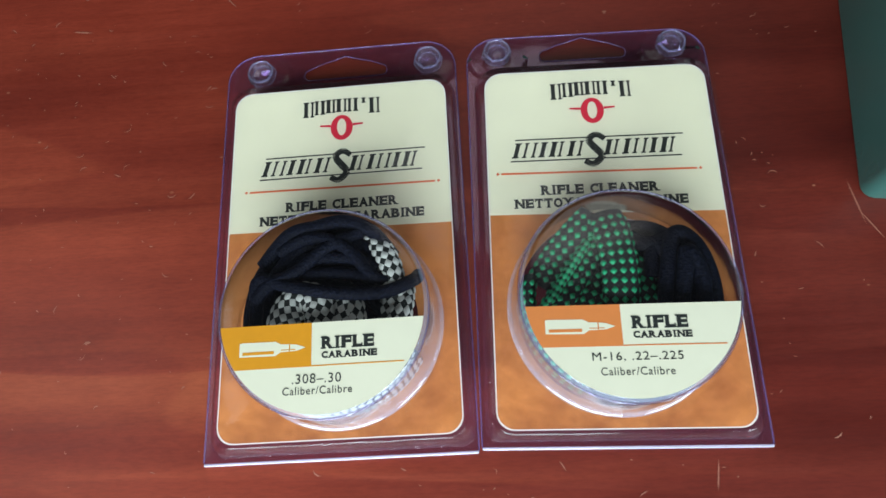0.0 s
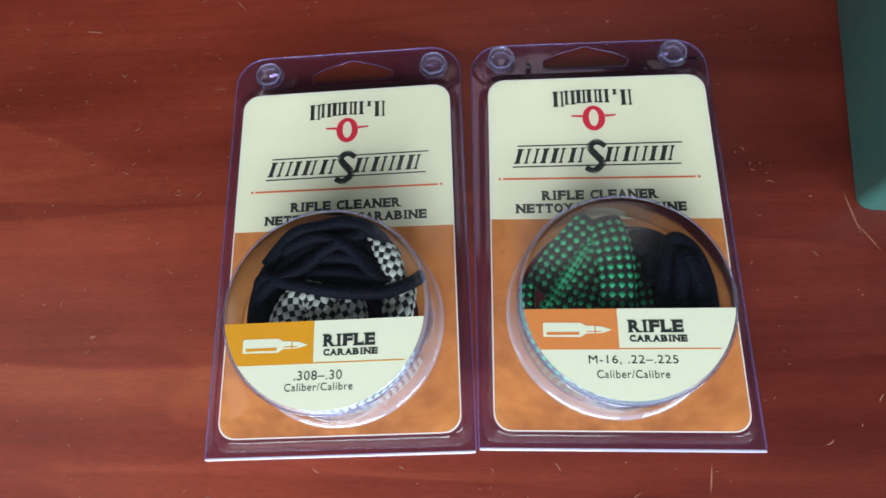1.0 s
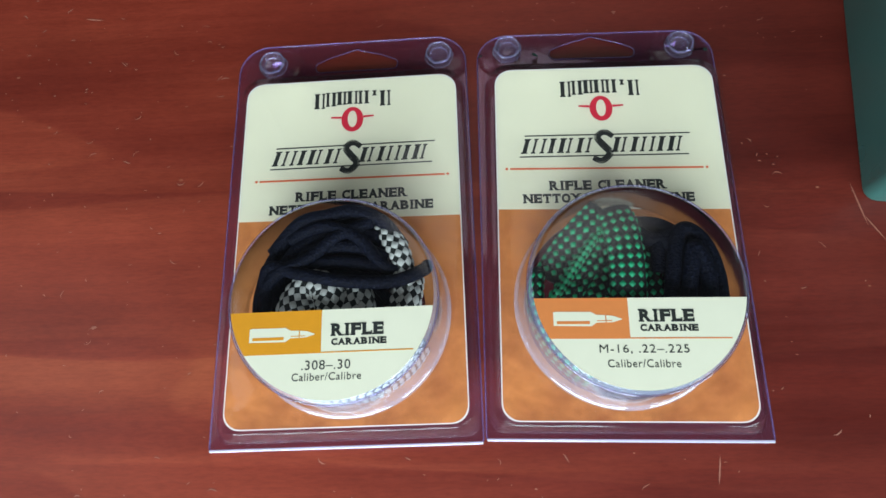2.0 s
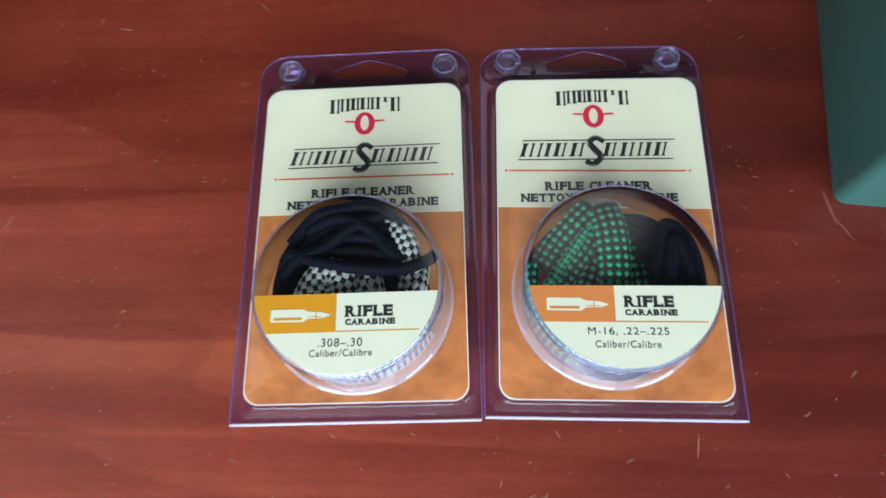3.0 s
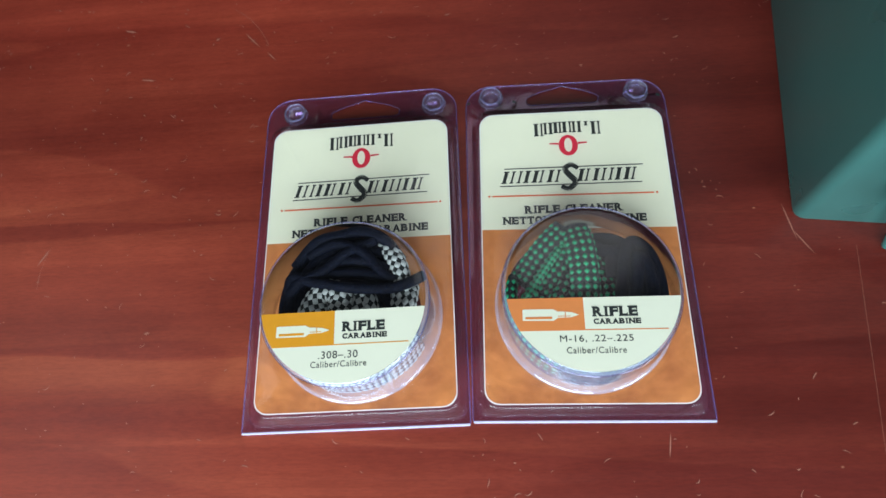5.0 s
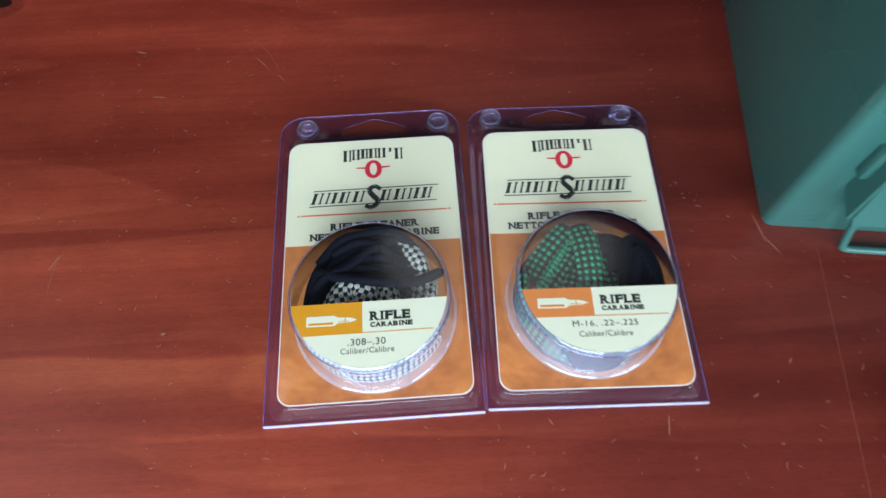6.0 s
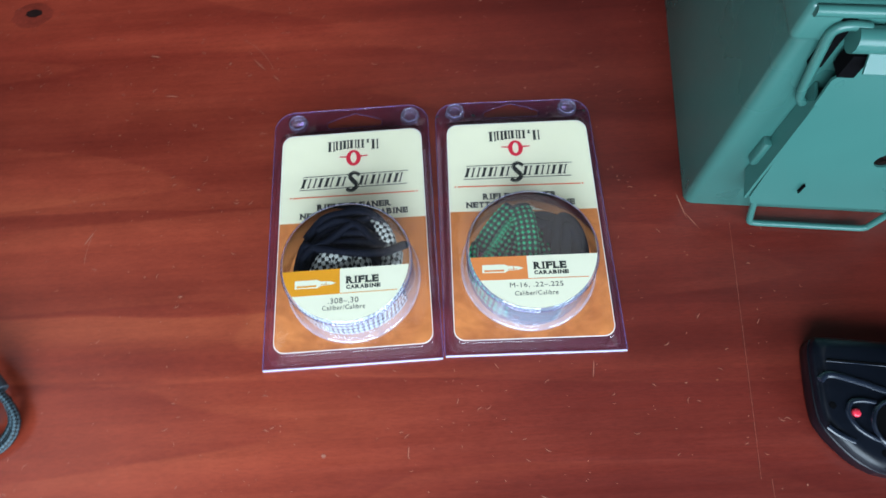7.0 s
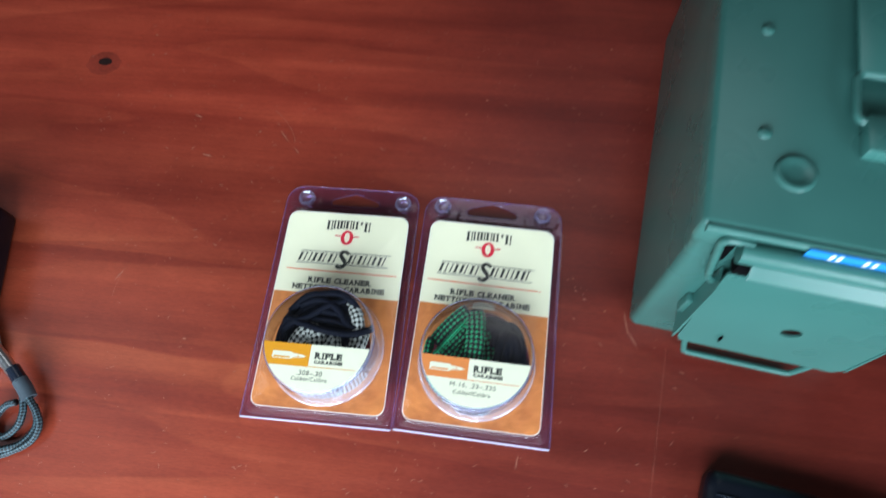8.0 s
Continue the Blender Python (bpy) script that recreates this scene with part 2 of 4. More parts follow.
GREEN_PICK = plain("green_braid", (0.012, 0.30, 0.13), 0.5, vary=0.2, scale=900, spec=0.3)
PAINT = paint_material()
BLUE = plain("blue_sticker", (0.02, 0.22, 0.62), 0.4, vary=0.04)
WHITE = plain("white_print", (0.85, 0.85, 0.85), 0.5, vary=0.03)
RUBBER = plain("black_plastic", (0.0035, 0.005, 0.009), 0.30, vary=0.25, scale=500, spec=0.28, bump=0.06)
GLOSSBLACK = plain("glossy_black_plastic", (0.010, 0.014, 0.024), 0.22, vary=0.2)
# near black, mostly painted shade for gaps and holes
NEAR_BLACK = plain("near_black", (0.0025, 0.0025, 0.003), 0.95, vary=0.2, spec=0.04)
REDDOT = plain("red_plastic", (0.72, 0.03, 0.06), 0.35, vary=0.05)
SILVER = plain("brushed_metal", (0.62, 0.64, 0.66), 0.30, 1.0, vary=0.08)
PALEGREY = plain("pale_grey_plastic", (0.50, 0.52, 0.53), 0.42, vary=0.06)
GREYRUB = plain("grey_rubber", (0.045, 0.062, 0.078), 0.6, vary=0.12)
SCRATCH = plain("scratched_varnish", (0.36, 0.13, 0.085), 0.6, vary=0.3, scale=600)
HALO = plain("knot_grain", (0.245, 0.033, 0.018), 0.4, vary=0.35, scale=420)
FAINT = plain("scuffed_varnish", (0.36, 0.14, 0.095), 0.6, vary=0.35, scale=500)
KNOT = plain("dark_knot", (0.018, 0.006, 0.005), 0.45, vary=0.5, scale=260)
WALL = plain("tan_wall_paint", (0.10, 0.09, 0.082), 0.85, vary=0.04, scale=20)
CEIL = plain("grey_ceiling_paint", (0.09, 0.09, 0.093), 0.9, vary=0.03, scale=20)
FLOOR = plain("brown_floor", (0.14, 0.09, 0.06), 0.5, vary=0.2, scale=30)

# emission for the disc added overhead; no such source is known
GLOW = bpy.data.materials.new("added_glow")
GLOW.use_nodes = True
GLOW.node_tree.nodes["Principled BSDF"].inputs["Emission Color"].default_value = (1.0, 0.96, 0.92, 1)
GLOW.node_tree.nodes["Principled BSDF"].inputs["Emission Strength"].default_value = 0.7

MM = 0.001


# ---- building helpers ----
def part(name, bm, material, parent=None, label="", smooth=None):
    me = bpy.data.meshes.new(name)
    bm.normal_update()
    bm.to_mesh(me)
    bm.free()
    me.materials.append(material)
    ob = new(name, me)
    if smooth is not None:
        me.shade_smooth()
        if smooth < 180:
            me.set_sharp_from_angle(angle=radians(smooth))
    if parent:
        ob.parent = parent
    if label:
        ob["label"] = label
    if material in (CLEAR, DOME, DOMEWALL, TINTED, RIM, SNAP, SNAPEDGE, EDGE):
        ob.visible_shadow = False
    return ob


def thing(name, m, label, category, group=""):
    ob = new(name)
    ob.empty_display_size = 0.02
    ob.matrix_world = m
    return tagged(ob, label, category, group)


def box(bm, x0, x1, y0, y1, z0, z1, bevel=0.0, segs=2):
    r = bmesh.ops.create_cube(bm, size=1, matrix=Matrix.Translation(((x0 + x1) / 2, (y0 + y1) / 2, (z0 + z1) / 2)) @ Matrix.Diagonal((x1 - x0, y1 - y0, z1 - z0, 1)))
    if bevel:
        es = list({e for v in r["verts"] for e in v.link_edges})
        bmesh.ops.bevel(bm, geom=es, offset=bevel, segments=segs, affect="EDGES", profile=0.5)
    return bm


def rounded(x0, x1, y0, y1, radii, n=6):
    """Outline of a rectangle; radii of the corners bottom left, bottom right, top right, top left."""
    pts = []
    for (cx, cy, sx, sy, a0), r in zip(((x0, y0, 1, 1, 180), (x1, y0, -1, 1, 270), (x1, y1, -1, -1, 0), (x0, y1, 1, -1, 90)), radii):
        if r <= 0:
            pts.append((cx, cy))
            continue
        for k in range(n + 1):
            a = radians(a0 + 90 * k / n)
            pts.append((cx + sx * r + r * math.cos(a), cy + sy * r + r * math.sin(a)))
    return pts


def sheet(bm, outline, holes=(), z=0.0, thick=0.0):
    """A flat plate with holes, its upper face at z."""
    edges = []
    for loop in (outline, *holes):
        vs = [bm.verts.new((x, y, z)) for x, y in loop]
        edges += [bm.edges.new((vs[i], vs[(i + 1) % len(vs)])) for i in range(len(vs))]
    r = bmesh.ops.triangle_fill(bm, use_beauty=True, use_dissolve=False, edges=edges, normal=(0, 0, 1))
    faces = [f for f in r["geom"] if isinstance(f, bmesh.types.BMFace)]
    for f in faces:
        f.normal_update()
        if f.normal.z < 0:
            f.normal_flip()
    if thick:
        ex = bmesh.ops.extrude_face_region(bm, geom=faces, use_keep_orig=True)
        bmesh.ops.translate(bm, verts=[v for v in ex["geom"] if isinstance(v, bmesh.types.BMVert)], vec=(0, 0, -thick))
        bmesh.ops.recalc_face_normals(bm, faces=bm.faces)
    return bm


def band(bm, rings, closed=True):
    """Quads between outlines that have the same number of points (x, y, z)."""
    rows = [[bm.verts.new(p) for p in ring] for ring in rings]
    for a, b in zip(rows, rows[1:]):
        for i in range(len(a) if closed else len(a) - 1):
            j = (i + 1) % len(a)
            bm.faces.new((a[i], a[j], b[j], b[i]))
    return rows


def smooth_path(pts, per=10, closed=False):
    P = [Vector(p) for p in pts]
    n, out = len(P), []
    for i in range(n if closed else n - 1):
        q = [P[(i + k) % n] if closed else P[min(max(i + k, 0), n - 1)] for k in (-1, 0, 1, 2)]
        for s in range(per):
            t = s / per
            out.append(0.5 * ((2 * q[1]) + (q[2] - q[0]) * t + (2 * q[0] - 5 * q[1] + 4 * q[2] - q[3]) * t * t + (3 * q[1] - q[0] - 3 * q[2] + q[3]) * t ** 3))
    if not closed:
        out.append(P[-1])
    return out


def frames(path, closed=False, up=Vector((0, 0, 1)), free=False):
    """Point, side and up along a path; free: carried along without regard to the upright."""
    n, out, last = len(path), [], None
    for i, p in enumerate(path):
        a, b = (path[(i - 1) % n], path[(i + 1) % n]) if closed else (path[max(i - 1, 0)], path[min(i + 1, n - 1)])
        t = (b - a).normalized()
        side = t.cross(up)
        if free and last is not None:
            side = last - t * last.dot(t)
        side = side.normalized() if side.length > 1e-4 else t.orthogonal().normalized()
        last = side
        out.append((p, side, side.cross(t).normalized()))
    return out


def tube(bm, path, a, b=None, sides=10, closed=False, uv=(0.0, 0.0)):
    """A sweep with an elliptical section; uv: repeats a metre along it and repeats around it."""
    b = b or a
    lay = bm.loops.layers.uv.verify()
    fr = frames(path, closed, free=abs(a - b) < 1e-9)
    rows, run = [], [0.0]
    for i, (p, s, u) in enumerate(fr):
        rows.append([bm.verts.new(p + s * (a * math.cos(2 * math.pi * k / sides)) + u * (b * math.sin(2 * math.pi * k / sides))) for k in range(sides)])
        if i:
            run.append(run[-1] + (p - fr[i - 1][0]).length)
    pairs = [(i, i + 1) for i in range(len(rows) - 1)] + ([(len(rows) - 1, 0)] if closed else [])
    for i, j in pairs:
        d1 = run[j] if j else run[i] + (path[0] - path[-1]).length
        for k in range(sides):
            k2 = (k + 1) % sides
            f = bm.faces.new((rows[i][k], rows[i][k2], rows[j][k2], rows[j][k]))
            for lp, (d, w) in zip(f.loops, ((run[i], k), (run[i], k + 1), (d1, k + 1), (d1, k))):
                lp[lay].uv = (d * uv[0], w / sides * uv[1])
    if not closed:
        bm.faces.new(rows[0])
        bm.faces.new(list(reversed(rows[-1])))
    bmesh.ops.recalc_face_normals(bm, faces=bm.faces)
    return bm


def lathe(bm, profile, cx=0.0, cy=0.0, n=72, cap=True):
    rings = [[(cx + r * math.cos(2 * math.pi * k / n), cy + r * math.sin(2 * math.pi * k / n), z) for k in range(n)] for r, z in profile]
    rows = band(bm, rings)
    if cap:
        bm.faces.new(rows[-1])
    return rows


def lettering(text, x0, y0, width, height, z, material, parent, bold=0.0, shear=0.0, spacing=1.0):
    """A line of flat lettering whose inked box has its lower left corner at x0, y0."""
    cu = bpy.data.curves.new("lettering", "FONT")
    cu.body, cu.offset, cu.shear, cu.space_character, cu.resolution_u = text, bold, shear, spacing, 4
    tmp = new("lettering_draft", cu)
    me = bpy.data.meshes.new_from_object(tmp.evaluated_get(bpy.context.evaluated_depsgraph_get()))
    bpy.data.objects.remove(tmp)
    co = np.array([v.co[:] for v in me.vertices])
    lo, hi = co.min(0), co.max(0)
    sx, sy = width / (hi[0] - lo[0]), height / (hi[1] - lo[1])
    for v in me.vertices:
        v.co = ((v.co.x - lo[0]) * sx + x0, (v.co.y - lo[1]) * sy + y0, z)
    me.materials.clear()
    me.materials.append(material)
    ob = new("lettering", me)
    ob.parent = parent
    return ob


SLAB_WIDTH = {"I": 0.44, "R": 0.90, "F": 0.78, "L": 0.76, "E": 0.80, "C": 0.80, "A": 0.92, "N": 0.94, "T": 0.82, "O": 0.86, "Y": 0.90, "B": 0.82}
# serifs of each letter: feet and heads as centre along the letter, level; ticks as end, level
SLAB_FEET = {"I": ((0.5, 0), (0.5, 1)), "R": ((0.14, 0), (0.14, 1), (0.88, 0)), "F": ((0.16, 0), (0.16, 1)), "L": ((0.16, 0), (0.16, 1)), "E": ((0.14, 0), (0.14, 1)),
             "A": ((0.1, 0), (0.9, 0)), "N": ((0.12, 0), (0.12, 1), (0.88, 1)), "T": ((0.5, 0),), "Y": ((0.1, 1), (0.9, 1), (0.5, 0)), "B": ((0.14, 0), (0.14, 1)), "C": (), "O": ()}
SLAB_TICKS = {"F": ((1, 1),), "L": ((1, 0),), "E": ((1, 0), (1, 1)), "T": ((0, 1), (1, 1)), "C": ((1, 1),)}


def slab_lettering(text, x0, y0, width, height, z, material, parent, bold=0.05):
    """Bold lettering with slab serifs set on the ends of the built-in letters."""
    unit = width / (sum(SLAB_WIDTH.get(c, 0.42) for c in text) + 0.10 * (len(text) - 1))
    out, x = bmesh.new(), x0
    for c in text:
        w = SLAB_WIDTH.get(c, 0.42) * unit
        if c != " ":
            ob = lettering(c, x, y0, w * (0.55 if c == "I" else 1.0), height, z, material, parent, bold)
            if c == "I":
                for v in ob.data.vertices:
                    v.co.x += w * 0.225
            out.from_mesh(ob.data)
            bpy.data.objects.remove(ob)
            bar = lambda ax, bx, ay, by: out.faces.new([out.verts.new((px, py, z + 0.015 * MM)) for px, py in ((ax, ay), (bx, ay), (bx, by), (ax, by))])
            t, half = 0.12 * height, min(0.20 * unit, 0.5 * w)
            for f, level in SLAB_FEET[c]:
                yb = y0 + level * (height - t)
                bar(x + f * w - half, x + f * w + half, yb, yb + t)
            for f, level in SLAB_TICKS.get(c, ()):
                xa, ya = x + f * (w - 0.10 * unit), y0 + level * height * 0.66
                bar(xa, xa + 0.10 * unit, ya, ya + 0.34 * height)
        x += w + 0.10 * unit
    me = bpy.data.meshes.new("lettering")
    out.to_mesh(me)
    out.free()
    me.materials.append(material)
    ob = new("lettering", me)
    ob.parent = parent
    return ob


def quad(bm, pts, z):
    return bm.faces.new([bm.verts.new((x * MM, y * MM, z)) for x, y in pts])


# ---- room ----
def room():
    # unseen room: dark paint limits reflections, close south wall steepens the light's falloff
    x0, x1, y0, y1, z0, z1, w = -1.15, 1.9, -0.90, 1.9, -0.76, 1.75, 0.12
    tagged(part("floor", box(bmesh.new(), x0 - w, x1 + w, y0 - w, y1 + w, z0 - 0.1, z0), FLOOR), "brown floor below the table", "floor", kind="structure")
    tagged(part("ceiling", box(bmesh.new(), x0 - w, x1 + w, y0 - w, y1 + w, z1, z1 + 0.1), CEIL), "unseen grey ceiling, kept dark to limit reflections", "ceiling", kind="structure")
    for name, b in (("wall_north", (x0, x1, y1, y1 + w)), ("wall_east", (x1, x1 + w, y0 - w, y1 + w))):
        tagged(part(name, box(bmesh.new(), *b, z0, z1), WALL), "unseen tan wall, kept dark to limit reflections", "wall", kind="structure")
    bm = bmesh.new()
    wx0, wx1, wz0, wz1 = -0.78, 0.26, 0.08, 0.86
    vx0, vx1 = 0.48, 1.24
    for b in ((x0, wx0, z0, z1), (wx1, vx0, z0, z1), (vx1, x1, z0, z1), (wx0, wx1, z0, wz0), (wx0, wx1, wz1, z1), (vx0, vx1, z0, wz0), (vx0, vx1, wz1, z1)):
        box(bm, b[0], b[1], y0 - w, y0, b[2], b[3])
    sy0, sy1, sz0, sz1 = -0.30, 0.50, 1.00, 1.60
    side = bmesh.new()
    for b in ((y0 - w, sy0, z0, z1), (sy1, y1 + w, z0, z1), (sy0, sy1, z0, sz0), (sy0, sy1, sz1, z1)):
        box(side, x0 - w, x0, b[0], b[1], b[2], b[3])
    tagged(part("wall_west", side, WALL), "unseen tan wall with an opening for the side sheen light", "wall", kind="structure")
    tagged(part("wall_south", bm, WALL), "unseen tan wall with two window openings, set close to the table", "wall", kind="structure")
    win = new("window_1")
    win.location = ((wx0 + wx1) / 2, y0 - w / 2, wz0)
    tagged(win, "white window frame in the wall", "window", kind="structure")
    # frame of the opening made up for the side sheen light
    west = new("side_opening")
    west.location = (x0 - w / 2, (sy0 + sy1) / 2, sz0)
    tagged(west, "unseen frame round the opening for the side sheen light", "window", kind="structure")
    hs, hh = (sy1 - sy0) / 2, sz1 - sz0
    for a in ((-hs, -hs + 0.05, 0, hh), (hs - 0.05, hs, 0, hh), (-hs + 0.05, hs - 0.05, 0, 0.05), (-hs + 0.05, hs - 0.05, hh - 0.05, hh)):
        part("window_frame", box(bmesh.new(), -0.03, 0.03, a[0], a[1], a[2], a[3], 0.004), CEIL, west)
    second = new("window_3")
    second.location = ((vx0 + vx1) / 2, y0 - w / 2, wz0)
    tagged(second, "white window frame beside a wider window", "window", kind="structure")
    for holder, hw in ((win, (wx1 - wx0) / 2), (second, (vx1 - vx0) / 2)):
        h = wz1 - wz0
        for a in ((-hw, -hw + 0.05, 0, h), (hw - 0.05, hw, 0, h), (-hw + 0.05, hw - 0.05, 0, 0.05), (-hw + 0.05, hw - 0.05, h - 0.05, h)):
            part("window_frame", box(bmesh.new(), a[0], a[1], -0.03, 0.03, a[2], a[3], 0.004), CEIL, holder)


def haze_disc():
    # unseen glowing disc overhead, added for a pale haze on the right dome
    lamp = thing("haze_disc", pose(0.22, 0.98, 1.75), "unseen glowing disc overhead, added to haze the right dome", "lamp")
    bm = bmesh.new()
    lathe(bm, [(0.44, 0.0), (0.44, -0.03), (0.425, -0.035)], n=48, cap=False)
    part("rim", bm, CEIL, lamp)
    bm = bmesh.new()
    lathe(bm, [(0.425, -0.033), (0.38, -0.042), (0.18, -0.05), (0.02, -0.052)], n=48)
    part("glow_face", bm, GLOW, lamp, "glowing face of the added disc", smooth=60)


room()
haze_disc()


# ---- table ----
def table():
    t = thing("table", pose(0, 0.12, 0), "red-brown stained pine table with a scratched varnish", "table")
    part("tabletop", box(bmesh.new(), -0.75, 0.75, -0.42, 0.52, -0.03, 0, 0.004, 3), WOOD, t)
    for x in (-0.68, 0.68):
        for y in (-0.35, 0.45):
            part("leg", box(bmesh.new(), x - 0.035, x + 0.035, y - 0.035, y + 0.035, -0.76, -0.031, 0.004), WOOD, t)
    faint = bmesh.new()
    # nicks and scratches in the varnish: x, y, length, width, angle
    marks = ((-222, 261, 9, 1.3, -15), (-160, 249, 3, 1.6, 30), (-136, 246, 17, 0.8, -48), (-122, 232, 10, 0.6, -48),
             (-203, 220, 11, 1.0, -8), (-246, 99, 12, 0.9, 62), (-75, -55, 3.2, 2.4, 0), (130, 225, 4, 1.0, 20),
             (72, 209, 2.5, 1.1, 0), (170, 100, 22, 0.7, -80), (175, 88, 16, 0.6, -60), (-175, 52, 3, 1.2, 0),
             (93, -11, 12, 0.6, 80), (-24, -55, 8, 0.5, 85), (44, 301, 3, 1.4, 0), (-288, 328, 3, 1.2, 0))
    bm = bmesh.new()
    for x, y, ln, w, a in marks:
        c, s = math.cos(radians(a)), math.sin(radians(a))
        k = []
        for u, v in ((-0.5, 0), (-0.28, 0.42), (0.1, 0.5), (0.5, 0.1), (0.2, -0.45), (-0.2, -0.5)):
            u, v = u * ln, v * w
            k.append((x + u * c - v * s, y - 120 + u * s + v * c))
        quad(bm, k, 0.00012)
    for y0, y1, x in ((-80, 85, 186), (-300, -80, 172)):
        quad(bm, ((x - 6, y0 - 120), (x - 5.86, y0 - 120), (x + 14.14, y1 - 120), (x + 14, y1 - 120)), 0.0001)
    rng = random.Random(11)
    for _ in range(1000):
        x, y, a = rng.uniform(-360, 250), rng.uniform(-110, 380), rng.gauss(5, 40)
        ln, w, hook = rng.choice((0.6, 0.8, 1.0, 1.3, 1.8, 2.6, 4.2)), rng.uniform(0.28, 0.55), rng.uniform(-0.35, 0.35)
        c, s = math.cos(radians(a)), math.sin(radians(a))
        low = [(-0.5, hook), (-0.2, 0.0), (0.2, -0.02), (0.5, hook * 0.6)]
        run = [(u * ln, v * ln - t * w / 2) for (u, v), t in zip(low, (0.2, 1, 1, 0.2))] + [(u * ln, v * ln + t * w / 2) for (u, v), t in zip(reversed(low), (0.2, 1, 1, 0.2))]
        quad(faint, [(x + u * c - v * s, y - 120 + u * s + v * c) for u, v in run], 0.00009)
    for x, y, r, a0, a1 in ((-186, 86, 60, 160, 186), (-190, 215, 70, 22, 56)):
        pts = [(x + r * math.cos(radians(a)), y - 120 + r * math.sin(radians(a))) for a in np.linspace(a0, a1, 12)]
        for p, q in zip(pts, pts[1:]):
            quad(faint, (p, q, (q[0] + 0.18, q[1] + 0.1), (p[0] + 0.18, p[1] + 0.1)), 0.00008)
    tagged(part("scuffing", faint, FAINT, t, "faint scuffs in the varnish"), kind="stuff")
    tagged(part("scratches", bm, SCRATCH, t, "pale scratches in the varnish"), kind="stuff")
    bm = bmesh.new()
    for r0, r1, z in ((7, 4.5, 0.00012),):
        quad(bm, [(-334 + r0 * math.cos(a * math.pi / 8) * (1 + 0.12 * math.sin(3 * a)), 196 + r1 * math.sin(a * math.pi / 8)) for a in range(16)], z)
    halo = bmesh.new()
    quad(halo, [(-335 + 17 * math.cos(a * math.pi / 12) * (1 + 0.1 * math.sin(2 * a)), 194 + 14 * math.sin(a * math.pi / 12)) for a in range(24)], 0.00006)
    part("knot_halo", halo, HALO, t, "brown ring of grain round the knot")
    part("knot", bm, KNOT, t, "dark wood knot")


table()


# ---- blister packs ----
def shell_outline(top, lean):
    """Flange of a pack; lean: how far its top stands to one side of its foot."""
    pts = rounded(-57.5 * MM, 57.5 * MM, 0, top * MM, (2 * MM, 2 * MM, 15 * MM, 15 * MM), 8)
    return [(x + lean * MM * y / (top * MM), y) for x, y in pts]


def ring(outline, z):
    return [(x, y, z) for x, y in outline]


def hang_hole(sx):
    pts = [(-18.5, 181)]
    pts += [(-18.5 - 2.5 * math.sin(a), 184 - 3 * math.cos(a)) for a in (0.8, 1.6, 2.4)]
    pts += [(-13, 189.5), (-6, 191.5), (0, 193.5), (6, 191.5), (13, 189.5)]
    pts += [(18.5 + 2.5 * math.sin(a), 184 - 3 * math.cos(a)) for a in (2.4, 1.6, 0.8)] + [(18.5, 181)]
    return [((x + sx) * MM, y * MM) for x, y in pts]


CARD_Z = 12.4 * MM


def braided_rope(parent, pts, wide, thick, pick, label, pitch=1.75, fill=0.94, square=0.14):
    """A flattened braided rope: a dark core and raised light picks in a checker."""
    path = smooth_path([(x * MM, y * MM, z * MM) for x, y, z in pts], 12)
    a, b = wide / 2 * MM, thick / 2 * MM
    core = part("braided_rope", tube(bmesh.new(), path, a, b, 22), BRAID, parent, label, smooth=60)
    # even steps along and around
    run = [0.0]
    for p, q in zip(path, path[1:]):
        run.append(run[-1] + (q - p).length)
    fr, p = frames(path), pitch * MM
    ts = np.linspace(0, 2 * math.pi, 241)
    arc = np.concatenate([[0], np.cumsum(np.hypot(np.diff(a * np.cos(ts)), np.diff(b * np.sin(ts))))])
    m = max(8, 2 * round(arc[-1] / p / 2))

    def at(d, w, lift):
        d = min(max(d, 0.0), run[-1] - 1e-9)
        i = min(int(np.searchsorted(run, d, "right")) - 1, len(path) - 2)
        f = (d - run[i]) / (run[i + 1] - run[i])
        o, s, u = (fr[i][k].lerp(fr[i + 1][k], f) for k in range(3))
        th = float(np.interp((w % m) / m * arc[-1], arc, ts))
        nrm = (s * (math.cos(th) / a) + u * (math.sin(th) / b)).normalized()
        return o + s * (a * math.cos(th)) + u * (b * math.sin(th)) + nrm * lift

    bm = bmesh.new()
    for i in range(1, int(run[-1] / p)):
        for j in range(m):
            if i % 2 or j % 2:
                continue
            q = square
            low = [at((i + fill * u) * p, j + fill * v, 0.00008) for u, v in ((-1, -q), (-q, -1), (q, -1), (1, -q), (1, q), (q, 1), (-q, 1), (-1, q))]
            top = [at((i + 0.42 * fill * u) * p, j + 0.42 * fill * v, 0.0005) for u, v in ((-1, -0.9), (1, -0.9), (1, 0.9), (-1, 0.9))]
            L, T = [bm.verts.new(q) for q in low], [bm.verts.new(q) for q in top]
            bm.faces.new(T)
            for k in range(4):
                x, y = L[(2 * k) % 8], L[(2 * k + 1) % 8]
                bm.faces.new((x, y, T[k]))
                bm.faces.new((y, L[(2 * k + 2) % 8], T[(k + 1) % 4], T[k]))
    bmesh.ops.recalc_face_normals(bm, faces=bm.faces)
    tagged(part("braid_picks", bm, pick, core, smooth=180), kind="stuff")
    return core


lay = random.Random(5)


